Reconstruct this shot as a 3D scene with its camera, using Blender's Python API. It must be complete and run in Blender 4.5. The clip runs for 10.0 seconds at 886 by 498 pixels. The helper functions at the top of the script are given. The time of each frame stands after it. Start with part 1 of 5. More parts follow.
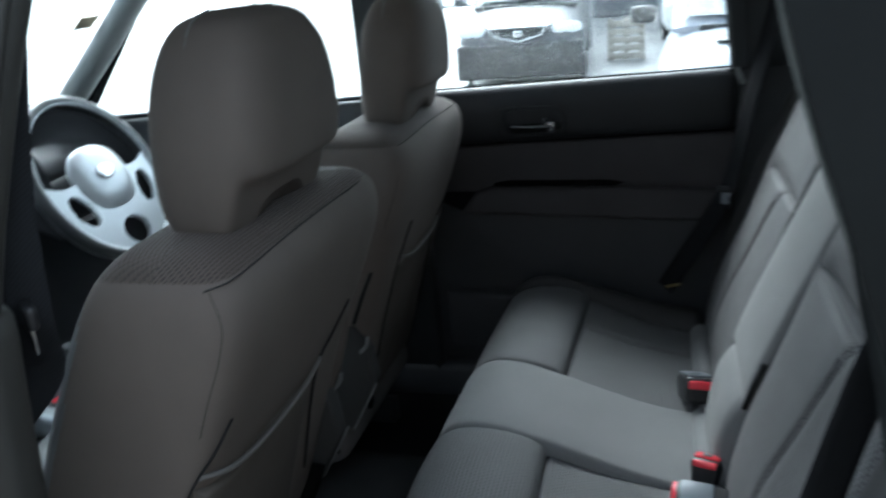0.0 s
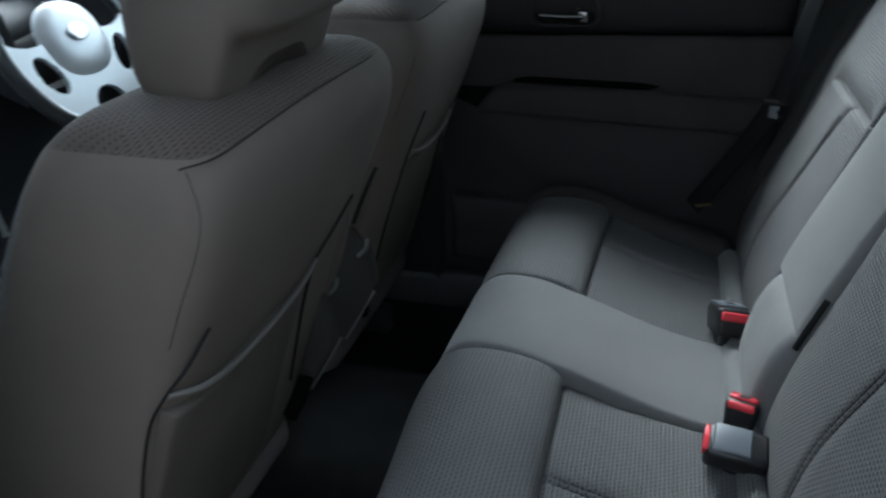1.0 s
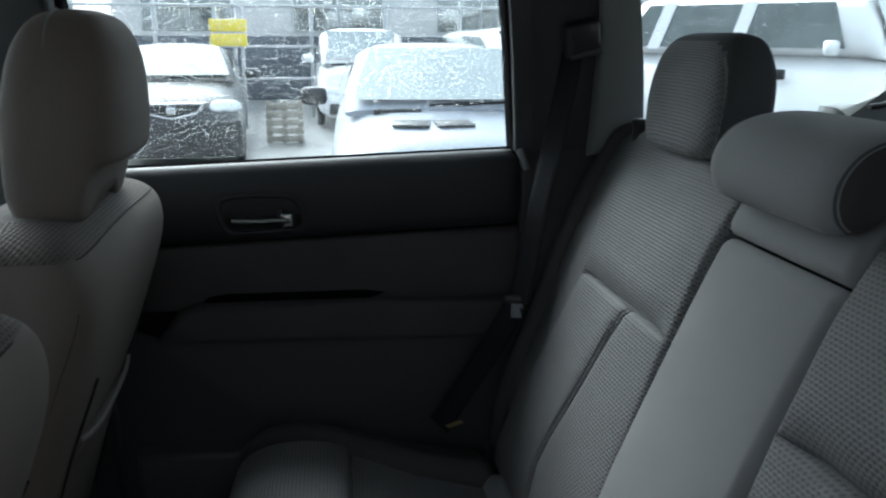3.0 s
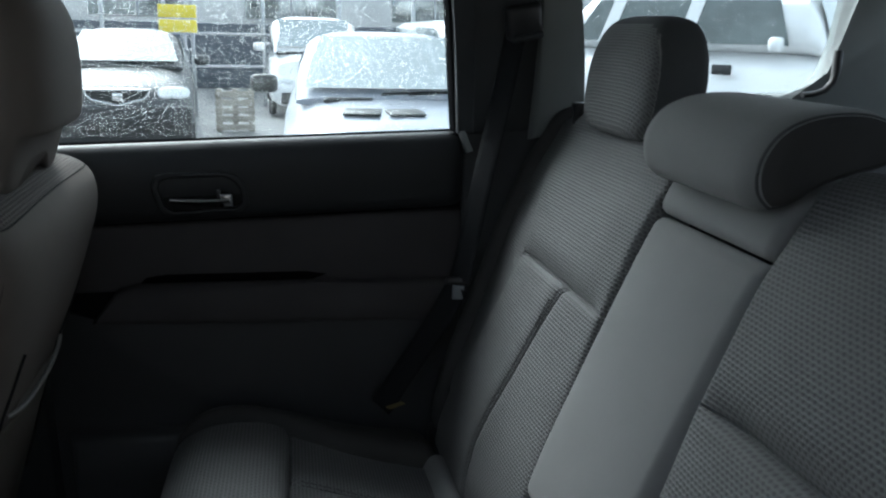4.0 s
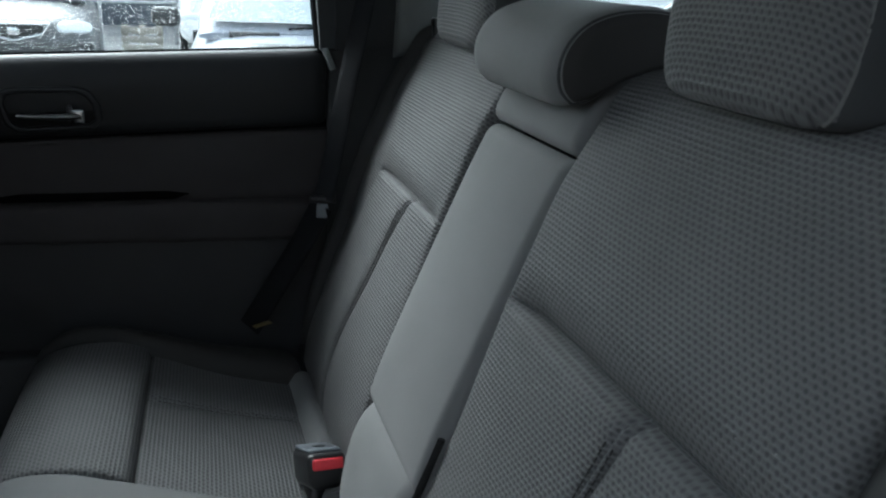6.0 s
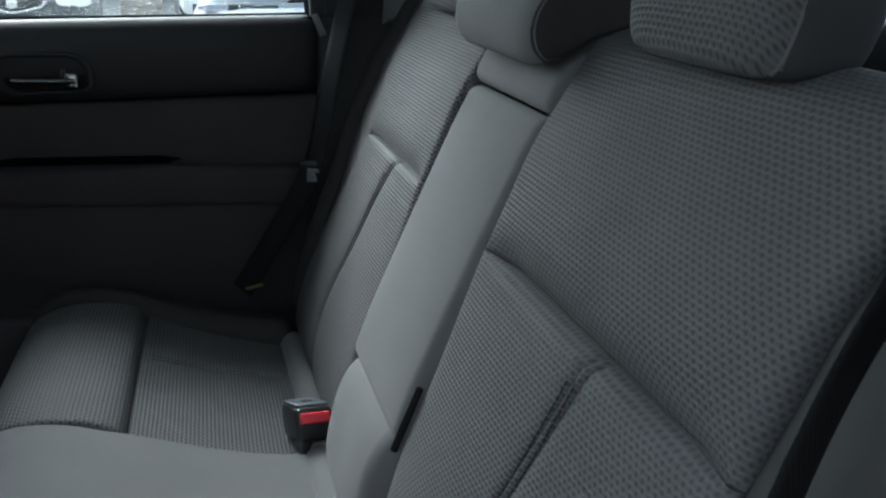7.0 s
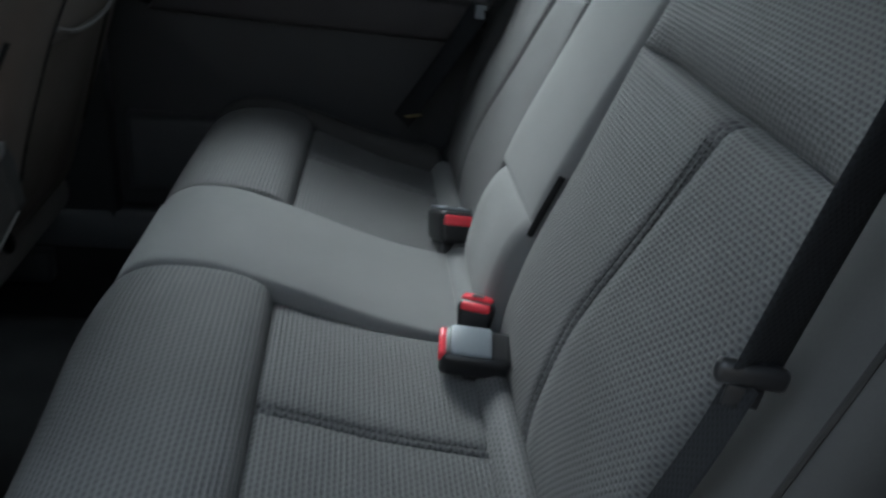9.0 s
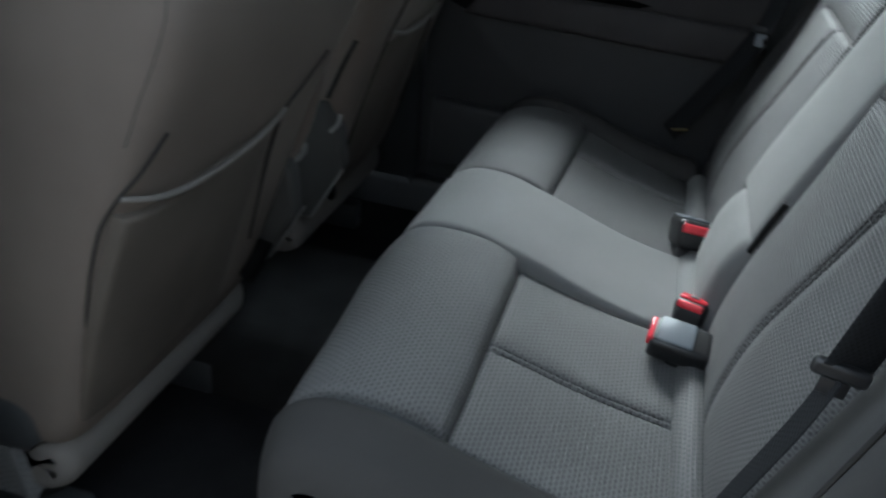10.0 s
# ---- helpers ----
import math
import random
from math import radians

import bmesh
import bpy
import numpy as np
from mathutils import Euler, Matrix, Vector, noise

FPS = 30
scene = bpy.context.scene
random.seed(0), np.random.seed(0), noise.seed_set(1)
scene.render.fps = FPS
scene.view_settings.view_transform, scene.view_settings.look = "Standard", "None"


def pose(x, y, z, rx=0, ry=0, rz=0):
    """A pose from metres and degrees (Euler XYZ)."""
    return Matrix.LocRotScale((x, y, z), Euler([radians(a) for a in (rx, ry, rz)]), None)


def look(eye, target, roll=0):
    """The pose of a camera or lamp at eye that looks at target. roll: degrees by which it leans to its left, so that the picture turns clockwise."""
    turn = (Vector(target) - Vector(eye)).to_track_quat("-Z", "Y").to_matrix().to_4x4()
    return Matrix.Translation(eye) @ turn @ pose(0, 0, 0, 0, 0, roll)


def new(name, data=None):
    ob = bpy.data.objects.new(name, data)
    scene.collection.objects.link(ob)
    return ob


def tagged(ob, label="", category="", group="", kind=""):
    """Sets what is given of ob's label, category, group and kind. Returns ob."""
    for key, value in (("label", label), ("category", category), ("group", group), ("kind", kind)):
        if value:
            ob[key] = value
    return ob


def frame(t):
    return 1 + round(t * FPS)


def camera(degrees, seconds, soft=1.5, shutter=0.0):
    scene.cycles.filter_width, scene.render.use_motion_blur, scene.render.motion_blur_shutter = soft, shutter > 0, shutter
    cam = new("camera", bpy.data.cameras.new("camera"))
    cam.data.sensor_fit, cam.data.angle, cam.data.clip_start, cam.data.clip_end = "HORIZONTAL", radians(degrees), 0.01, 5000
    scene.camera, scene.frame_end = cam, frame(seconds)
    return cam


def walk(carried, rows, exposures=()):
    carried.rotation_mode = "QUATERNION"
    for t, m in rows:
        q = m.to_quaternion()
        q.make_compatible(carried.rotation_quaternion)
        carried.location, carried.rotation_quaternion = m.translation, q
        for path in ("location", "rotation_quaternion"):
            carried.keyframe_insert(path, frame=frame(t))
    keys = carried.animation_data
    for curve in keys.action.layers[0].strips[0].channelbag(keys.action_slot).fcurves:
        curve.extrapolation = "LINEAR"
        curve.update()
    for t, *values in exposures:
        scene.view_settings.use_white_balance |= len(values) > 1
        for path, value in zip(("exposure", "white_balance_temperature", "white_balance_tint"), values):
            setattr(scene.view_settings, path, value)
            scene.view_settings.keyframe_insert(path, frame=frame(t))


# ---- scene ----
cam = camera(55.6, 10.0, soft=2.2, shutter=0.5)
PATH = [
    (0, (0.18, -1.357, 1.466), (-0.326, 0.466, 0.82), -4.7),
    (0.5, (0.144, -1.28, 1.42), (-0.528, 0.456, 0.688), -2.6),
    (1, (0.09, -1.203, 1.39), (-0.374, 0.546, 0.538), -0.6),
    (1.5, (0.021, -1.081, 1.383), (-0.262, 0.741, 0.608), -0.9),
    (2, (0.007, -0.962, 1.372), (-0.046, 0.929, 0.722), -0.6),
    (2.5, (-0.036, -0.856, 1.384), (0.121, 1.064, 0.848), -0.9),
    (3, (-0.045, -0.824, 1.387), (0.263, 1.09, 0.896), 0.3),
    (4.5, (0.001, -0.845, 1.354), (0.447, 1.031, 0.821), 1.6),
    (5, (0.034, -0.856, 1.341), (0.532, 0.997, 0.775), 2.0),
    (5.5, (0.058, -0.874, 1.332), (0.605, 0.956, 0.737), 2.3),
    (6, (0.081, -0.888, 1.328), (0.66, 0.922, 0.702), 2.5),
    (7.5, (0.097, -0.954, 1.297), (0.648, 0.83, 0.581), 2.3),
    (8, (0.093, -0.978, 1.263), (0.563, 0.809, 0.498), 3.1),
    (8.5, (0.087, -1.01, 1.221), (0.46, 0.777, 0.403), 4.6),
    (9, (0.072, -1.053, 1.198), (0.314, 0.729, 0.323), 6.2),
    (9.5, (0.073, -1.137, 1.230), (0.025, 0.622, 0.278), 7.4),
    (10, (0.124, -1.247, 1.291), (-0.267, 0.466, 0.335), 6.3),
]
EXPOSURE = 1.85
walk(cam, [(t, look(eye, target, roll)) for t, eye, target, roll in PATH],
     exposures=[(t, EXPOSURE + d, 5480 if t < 1.2 else 5580 if t < 2.2 else 5650, 2) for t, d in ((0.0, -0.15), (0.5, -0.28), (1.0, -0.2), (1.5, 0.0), (2.0, 0.0), (2.5, -0.1), (3.0, -0.5), (4.5, -0.6), (5.0, -0.55), (5.5, -0.45), (6.0, -0.38), (7.5, -0.25), (8.5, -0.25), (9.5, -0.2), (10.0, 0.15))])

# ---- light ----
world = bpy.data.worlds.new("overcast_sky")
scene.world = world
world.use_nodes = True
wn, wl = world.node_tree.nodes, world.node_tree.links
sky = wn.new("ShaderNodeTexSky")
sky.sky_type, sky.sun_disc = "NISHITA", False
sky.sun_elevation, sky.sun_rotation = radians(42), radians(336)
sky.air_density, sky.dust_density, sky.ozone_density = 1.0, 6.0, 1.0
pale = wn.new("ShaderNodeHueSaturation")
pale.inputs["Saturation"].default_value = 0.4
wl.new(sky.outputs[0], pale.inputs["Color"])
veil = wn.new("ShaderNodeMix")
veil.data_type = "RGBA"
veil.inputs["Factor"].default_value = 0.35
veil.inputs["B"].default_value = (5.0, 5.2, 5.4, 1)
wl.new(pale.outputs[0], veil.inputs["A"])
wl.new(veil.outputs["Result"], wn["Background"].inputs["Color"])
wn["Background"].inputs["Strength"].default_value = 0.20
sun = new("sun", bpy.data.lights.new("sun", "SUN"))
sun.data.energy, sun.data.angle, sun.data.color = 1.05, radians(38), (1.0, 0.98, 0.95)
sun.matrix_basis = look((-7.5, 17, 16.7), (0, 0, 0))


# ---- materials ----
def material(name, colour, rough=0.6, metal=0.0, grain=0.0, size=200.0, bump=0.0, blotch=0.0, blotch_size=6.0, spec=0.5, trans=0.0, sheen=0.0, coat=0.0):
    m = bpy.data.materials.new(name)
    m.use_nodes = True
    n, l = m.node_tree.nodes, m.node_tree.links
    b = n["Principled BSDF"]
    b.inputs["Base Color"].default_value = (*colour, 1)
    b.inputs["Roughness"].default_value = rough
    b.inputs["Metallic"].default_value = metal
    b.inputs["Specular IOR Level"].default_value = spec
    b.inputs["Transmission Weight"].default_value = trans
    b.inputs["Sheen Weight"].default_value = sheen
    b.inputs["Coat Weight"].default_value = coat
    if grain or bump or blotch:
        co = n.new("ShaderNodeTexCoord")
        fine = n.new("ShaderNodeTexNoise")
        fine.inputs["Scale"].default_value, fine.inputs["Detail"].default_value = size, 3
        wide = n.new("ShaderNodeTexNoise")
        wide.inputs["Scale"].default_value, wide.inputs["Detail"].default_value = blotch_size, 4
        l.new(co.outputs["Object"], fine.inputs["Vector"])
        l.new(co.outputs["Object"], wide.inputs["Vector"])
        v1 = n.new("ShaderNodeMapRange")
        v1.inputs["To Min"].default_value, v1.inputs["To Max"].default_value = 1 - grain, 1 + grain
        v2 = n.new("ShaderNodeMapRange")
        v2.inputs["From Min"].default_value, v2.inputs["From Max"].default_value = 0.3, 0.7
        v2.inputs["To Min"].default_value, v2.inputs["To Max"].default_value = 1 - blotch, 1 + blotch
        l.new(fine.outputs["Fac"], v1.inputs["Value"])
        l.new(wide.outputs["Fac"], v2.inputs["Value"])
        both = n.new("ShaderNodeMath")
        both.operation = "MULTIPLY"
        l.new(v1.outputs[0], both.inputs[0])
        l.new(v2.outputs[0], both.inputs[1])
        tint = n.new("ShaderNodeVectorMath")
        tint.operation = "SCALE"
        tint.inputs[0].default_value = colour
        l.new(both.outputs[0], tint.inputs["Scale"])
        l.new(tint.outputs[0], b.inputs["Base Color"])
        if bump:
            bp = n.new("ShaderNodeBump")
            bp.inputs["Strength"].default_value, bp.inputs["Distance"].default_value = bump, 0.002
            l.new(fine.outputs["Fac"], bp.inputs["Height"])
            l.new(bp.outputs[0], b.inputs["Normal"])
    return m


def knitted(name, colour, hole, pitch_u, pitch_v, depth=0.0016, contrast=0.8, rough=0.85, rib=0.0, sheen=0.15, spec=0.25):
    """Spacer-mesh cloth with staggered dimples; u runs across, v along the panel, in metres."""
    m = bpy.data.materials.new(name)
    m.use_nodes = True
    n, l = m.node_tree.nodes, m.node_tree.links
    b = n["Principled BSDF"]
    b.inputs["Roughness"].default_value, b.inputs["Specular IOR Level"].default_value = rough, spec
    b.inputs["Sheen Weight"].default_value = sheen
    uv = n.new("ShaderNodeTexCoord")
    wob = n.new("ShaderNodeTexNoise")
    wob.inputs["Scale"].default_value = 40
    l.new(uv.outputs["UV"], wob.inputs["Vector"])
    jig = n.new("ShaderNodeVectorMath")
    jig.operation = "MULTIPLY_ADD"
    jig.inputs[1].default_value = (0.0010, 0.0010, 0)
    l.new(wob.outputs["Color"], jig.inputs[0])
    l.new(uv.outputs["UV"], jig.inputs[2])
    sep = n.new("ShaderNodeSeparateXYZ")
    l.new(jig.outputs[0], sep.inputs[0])
    waves = []
    for out, p in ((0, pitch_u), (1, pitch_v)):
        k = n.new("ShaderNodeMath")
        k.operation = "MULTIPLY"
        k.inputs[1].default_value = math.pi / p
        l.new(sep.outputs[out], k.inputs[0])
        s = n.new("ShaderNodeMath")
        s.operation = "SINE"
        l.new(k.outputs[0], s.inputs[0])
        waves.append(s)
    prod = n.new("ShaderNodeMath")
    prod.operation = "MULTIPLY"
    l.new(waves[0].outputs[0], prod.inputs[0])
    l.new(waves[1].outputs[0], prod.inputs[1])
    dot = n.new("ShaderNodeMapRange")
    dot.interpolation_type = "SMOOTHSTEP"
    dot.inputs["From Min"].default_value, dot.inputs["From Max"].default_value = -0.15, 0.75
    l.new(prod.outputs[0], dot.inputs["Value"])
    wide = n.new("ShaderNodeTexNoise")
    wide.inputs["Scale"].default_value, wide.inputs["Detail"].default_value = 7, 4
    obj = n.new("ShaderNodeTexCoord")
    l.new(obj.outputs["Object"], wide.inputs["Vector"])
    v2 = n.new("ShaderNodeMapRange")
    v2.inputs["From Min"].default_value, v2.inputs["From Max"].default_value = 0.3, 0.7
    v2.inputs["To Min"].default_value, v2.inputs["To Max"].default_value = 0.9, 1.1
    l.new(wide.outputs["Fac"], v2.inputs["Value"])
    mix = n.new("ShaderNodeMix")
    mix.data_type = "RGBA"
    mix.inputs["A"].default_value, mix.inputs["B"].default_value = (*colour, 1), (*hole, 1)
    row = n.new("ShaderNodeMath")
    row.operation = "MULTIPLY"
    l.new(waves[1].outputs[0], row.inputs[0])
    l.new(waves[1].outputs[0], row.inputs[1])
    deep = n.new("ShaderNodeMix")
    deep.inputs["Factor"].default_value = rib
    l.new(dot.outputs[0], deep.inputs["A"])
    l.new(row.outputs[0], deep.inputs["B"])
    fac = n.new("ShaderNodeMath")
    fac.operation = "MULTIPLY"
    fac.inputs[1].default_value = contrast
    l.new(deep.outputs[0], fac.inputs[0])
    l.new(fac.outputs[0], mix.inputs["Factor"])
    tint = n.new("ShaderNodeVectorMath")
    tint.operation = "SCALE"
    l.new(mix.outputs["Result"], tint.inputs[0])
    l.new(v2.outputs[0], tint.inputs["Scale"])
    l.new(tint.outputs[0], b.inputs["Base Color"])
    inv = n.new("ShaderNodeMath")
    inv.operation = "SUBTRACT"
    inv.inputs[0].default_value = 1
    l.new(deep.outputs[0], inv.inputs[1])
    bp = n.new("ShaderNodeBump")
    bp.inputs["Strength"].default_value, bp.inputs["Distance"].default_value = 0.7, depth
    l.new(inv.outputs[0], bp.inputs["Height"])
    l.new(bp.outputs[0], b.inputs["Normal"])
    return m


MESH = knitted("dimpled_seat_cloth", (0.130, 0.130, 0.129), (0.038, 0.038, 0.039), 0.0041, 0.0052, depth=0.0013, contrast=0.74, rib=0.45, sheen=0.02, rough=0.70, spec=0.34)
BENCHMESH = knitted("ribbed_bench_cloth", (0.130, 0.130, 0.129), (0.034, 0.034, 0.035), 0.0045, 0.0060, depth=0.0015, contrast=0.78, rib=0.52, sheen=0.02, rough=0.70, spec=0.34)
TOPCLOTH = knitted("brown_grey_ribbed_cloth", (0.098, 0.078, 0.066), (0.026, 0.020, 0.017), 0.0044, 0.0062, depth=0.0016, rib=0.45, sheen=0.05)
# plain bolster cloth; the shade over the near bolster is put into its colour
BOLSTERSHADE = material("shaded_bolster_cloth", (0.050, 0.050, 0.049), 0.85, grain=0.1, size=800, bump=0.15, blotch=0.08, blotch_size=7, spec=0.25)
PLAIN = material("plain_seat_cloth", (0.150, 0.151, 0.149), 0.8, grain=0.08, size=900, bump=0.15, blotch=0.06, blotch_size=9, spec=0.3, sheen=0.1)
BACKCLOTH = material("brown_grey_backrest_cloth", (0.120, 0.101, 0.087), 0.85, grain=0.08, size=800, bump=0.12, blotch=0.08, blotch_size=7, spec=0.25)
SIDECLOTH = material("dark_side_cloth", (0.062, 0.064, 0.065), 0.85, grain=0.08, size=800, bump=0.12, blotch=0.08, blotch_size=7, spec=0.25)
# seat cloth with shade put into the colour, for saddle ends and bench bolsters
SHADECLOTH = material("shaded_end_cloth", (0.038, 0.037, 0.036), 0.85, grain=0.08, size=800, bump=0.12, blotch=0.08, blotch_size=7, spec=0.25)
FLANK = material("dark_flank_plastic", (0.040, 0.039, 0.037), 0.7, grain=0.1, size=600, bump=0.2, blotch=0.1, spec=0.3)
POCKET = material("map_pocket_cloth", (0.082, 0.071, 0.060), 0.9, grain=0.12, size=600, bump=0.2, blotch=0.12, blotch_size=8, spec=0.2)
HEM = material("brown_grey_hem", (0.135, 0.126, 0.117), 0.85, grain=0.1, size=600, bump=0.1, spec=0.2)
PIPING = material("grey_piping", (0.15, 0.148, 0.142), 0.7, grain=0.06, size=600, bump=0.1)
THREAD = material("dark_thread", (0.034, 0.033, 0.032), 0.95, spec=0.05)
GAP = material("dark_foam_and_gap_shade", (0.02, 0.02, 0.02), 0.95, spec=0.05)
# near-black that paints the shade inside slots and gaps
SLOTSHADE = material("recess_shade_black", (0.004, 0.004, 0.004), 0.95, spec=0.05)
BLACKTRIM = material("black_grained_plastic", (0.028, 0.030, 0.032), 0.5, grain=0.15, size=700, bump=0.25, blotch=0.08)
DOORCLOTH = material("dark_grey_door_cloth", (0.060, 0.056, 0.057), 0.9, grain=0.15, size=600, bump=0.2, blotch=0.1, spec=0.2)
DOORTOP = material("black_upper_door_plastic", (0.013, 0.014, 0.016), 0.48, grain=0.12, size=700, bump=0.2, blotch=0.08, spec=0.4)
PILLARDARK = material("dark_pillar_plastic", (0.045, 0.048, 0.050), 0.6, grain=0.1, size=700, bump=0.2, blotch=0.06, spec=0.3)
DOORLOW = material("charcoal_door_plastic", (0.042, 0.043, 0.045), 0.6, grain=0.12, size=700, bump=0.25, blotch=0.08)
GREYTRIM = material("grey_pillar_plastic", (0.20, 0.215, 0.215), 0.6, grain=0.08, size=700, bump=0.2, blotch=0.06)
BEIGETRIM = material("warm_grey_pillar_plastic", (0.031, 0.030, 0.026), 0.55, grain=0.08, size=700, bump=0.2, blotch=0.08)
CARPET = material("black_carpet", (0.011, 0.011, 0.012), 0.97, grain=0.4, size=900, bump=0.7, blotch=0.2, blotch_size=14, spec=0.1)
TUNNELCARPET = material("worn_dark_carpet", (0.014, 0.014, 0.014), 0.97, grain=0.4, size=900, bump=0.7, blotch=0.25, blotch_size=14, spec=0.1)
HEADLINER = material("grey_headliner", (0.5, 0.5, 0.48), 0.95, grain=0.08, size=500, bump=0.2, blotch=0.03)
SEALGREY = material("grey_green_rubber", (0.085, 0.090, 0.082), 0.8, grain=0.08, size=400, bump=0.1, spec=0.2)
RUBBER = material("black_rubber", (0.012, 0.012, 0.013), 0.9, grain=0.1, size=400, bump=0.1, spec=0.0)
WEBBING = knitted("black_belt_webbing", (0.013, 0.014, 0.016), (0.007, 0.007, 0.008), 0.003, 0.003, depth=0.0004, rough=0.85, sheen=0.0)
BLACKPLASTIC = material("black_plastic", (0.014, 0.014, 0.015), 0.38, grain=0.05, size=400, bump=0.05)
GREYBUCKLE = material("grey_buckle_plastic", (0.165, 0.185, 0.205), 0.35, grain=0.05, size=300, bump=0.05)
SLATECAP = material("slate_buckle_plastic", (0.125, 0.14, 0.155), 0.35, grain=0.05, size=300, bump=0.05)
RED = material("red_button_plastic", (0.74, 0.05, 0.07), 0.25, grain=0.06, size=300)
STEEL = material("polished_steel", (0.62, 0.62, 0.62), 0.25, metal=1.0, grain=0.05, size=200)
CHROME = material("satin_chrome", (0.7, 0.7, 0.7), 0.18, metal=1.0)
LEVERCHROME = material("smoked_chrome", (0.36, 0.37, 0.38), 0.2, metal=1.0)
SILVER = material("silver_painted_plastic", (0.40, 0.42, 0.43), 0.32, metal=0.6, grain=0.04, size=300)
LEATHER = material("dark_leather_rim", (0.022, 0.023, 0.024), 0.35, grain=0.1, size=500, bump=0.2)
DASH = material("black_dashboard_plastic", (0.009, 0.009, 0.010), 0.7, grain=0.15, size=600, bump=0.3, spec=0.2)
BODYPAINT = material("dark_body_paint", (0.008, 0.009, 0.009), 0.55, grain=0.1, size=300, blotch=0.25, blotch_size=9, spec=0.14)
FLANGE = material("pale_grey_green_paint", (0.16, 0.16, 0.135), 0.4, blotch=0.1, blotch_size=12, coat=0.2)
TAN = material("tan_paper", (0.42, 0.36, 0.25), 0.7, blotch=0.08, blotch_size=60)
YELLOW = material("yellow_tag", (0.22, 0.175, 0.07), 0.6)
ASPHALT = material("wet_concrete_yard", (0.21, 0.21, 0.205), 0.35, grain=0.2, size=120, bump=0.3, blotch=0.25, blotch_size=0.7)
GREYPAINT = material("dark_silver_car_paint", (0.05, 0.053, 0.056), 0.5, metal=0.05, coat=0.05, blotch=0.06, blotch_size=3)
BLUEPAINT = material("pale_blue_car_paint", (0.27, 0.29, 0.33), 0.4, metal=0.15, coat=0.15, blotch=0.06, blotch_size=3)
WHITEPAINT = material("white_car_paint", (0.8, 0.8, 0.8), 0.3, coat=0.8, blotch=0.03, blotch_size=3)
CARGLASS = material("sky_reflecting_car_glass", (0.35, 0.375, 0.375), 0.12, metal=0.85, coat=0.5, blotch=0.06, blotch_size=2)
SIDEGLASS = material("dark_side_glass", (0.10, 0.12, 0.12), 0.08, spec=0.8, blotch=0.2, blotch_size=3)
LAMPGLASS = material("headlight_lens", (0.75, 0.77, 0.78), 0.15, spec=0.8, coat=1.0)
GRILLEBLACK = material("black_grille", (0.02, 0.02, 0.02), 0.4, grain=0.1, size=40)
TYRE = material("tyre_rubber", (0.02, 0.02, 0.02), 0.8, grain=0.1, size=80, bump=0.3)
CONCRETE = material("weathered_concrete", (0.13, 0.115, 0.10), 0.85, grain=0.12, size=8, bump=0.3, blotch=0.2, blotch_size=0.6)
PALEWALL = material("pale_rendered_wall", (0.48, 0.48, 0.47), 0.85, grain=0.12, size=8, bump=0.3, blotch=0.18, blotch_size=0.6)
SLATE = material("slate_blue_paint", (0.07, 0.08, 0.095), 0.7, grain=0.15, size=8, bump=0.3, blotch=0.2, blotch_size=0.6)
TIMBER = material("weathered_timber", (0.36, 0.33, 0.28), 0.85, grain=0.2, size=30, bump=0.4, blotch=0.2, blotch_size=2)
SIGNYELLOW = material("yellow_sign_paint", (0.75, 0.62, 0.05), 0.5, blotch=0.06)
GALVANISED = material("galvanised_steel", (0.40, 0.41, 0.42), 0.5, metal=0.6, grain=0.1, size=30)


def glass_material(name, tint=(0.93, 0.96, 0.95), rough=0.0):
    m = bpy.data.materials.new(name)
    m.use_nodes = True
    b = m.node_tree.nodes["Principled BSDF"]
    b.inputs["Base Color"].default_value = (*tint, 1)
    b.inputs["Transmission Weight"].default_value, b.inputs["Roughness"].default_value = 1.0, rough
    b.inputs["IOR"].default_value = 1.02 if name == "window_glass" else 1.33
    return m


GLASS = glass_material("window_glass", (0.90, 0.955, 0.945))


def tinted_material(name, tint):
    """Thin tinted pane: light passes straight through it, a little is mirrored."""
    m = bpy.data.materials.new(name)
    m.use_nodes = True
    n, l = m.node_tree.nodes, m.node_tree.links
    n.remove(n["Principled BSDF"])
    clear, gloss, mix, rim = n.new("ShaderNodeBsdfTransparent"), n.new("ShaderNodeBsdfGlossy"), n.new("ShaderNodeMixShader"), n.new("ShaderNodeFresnel")
    clear.inputs["Color"].default_value = (*tint, 1)
    gloss.inputs["Roughness"].default_value = 0.02
    rim.inputs["IOR"].default_value = 1.25
    l.new(rim.outputs[0], mix.inputs[0])
    l.new(clear.outputs[0], mix.inputs[1])
    l.new(gloss.outputs[0], mix.inputs[2])
    l.new(mix.outputs[0], n["Material Output"].inputs["Surface"])
    return m


TINTED = tinted_material("tinted_side_glass", (0.93, 0.955, 0.95))
WATER = glass_material("rain_water", (1, 1, 1))


# ---- building helpers ----
def finish(bm, name, mat, smooth=True):
    bmesh.ops.recalc_face_normals(bm, faces=bm.faces)
    me = bpy.data.meshes.new(name)
    bm.to_mesh(me)
    bm.free()
    me.materials.append(mat)
    if smooth:
        me.polygons.foreach_set("use_smooth", [True] * len(me.polygons))
    return me


def part(name, bm, mat, parent=None, label="", smooth=True, sharp=True):
    ob = new(name, finish(bm, name, mat, smooth))
    if smooth and sharp:
        ob.data.set_sharp_from_angle(angle=radians(50))
    if parent:
        ob.parent = parent
    if label:
        tagged(ob, label)
    return ob


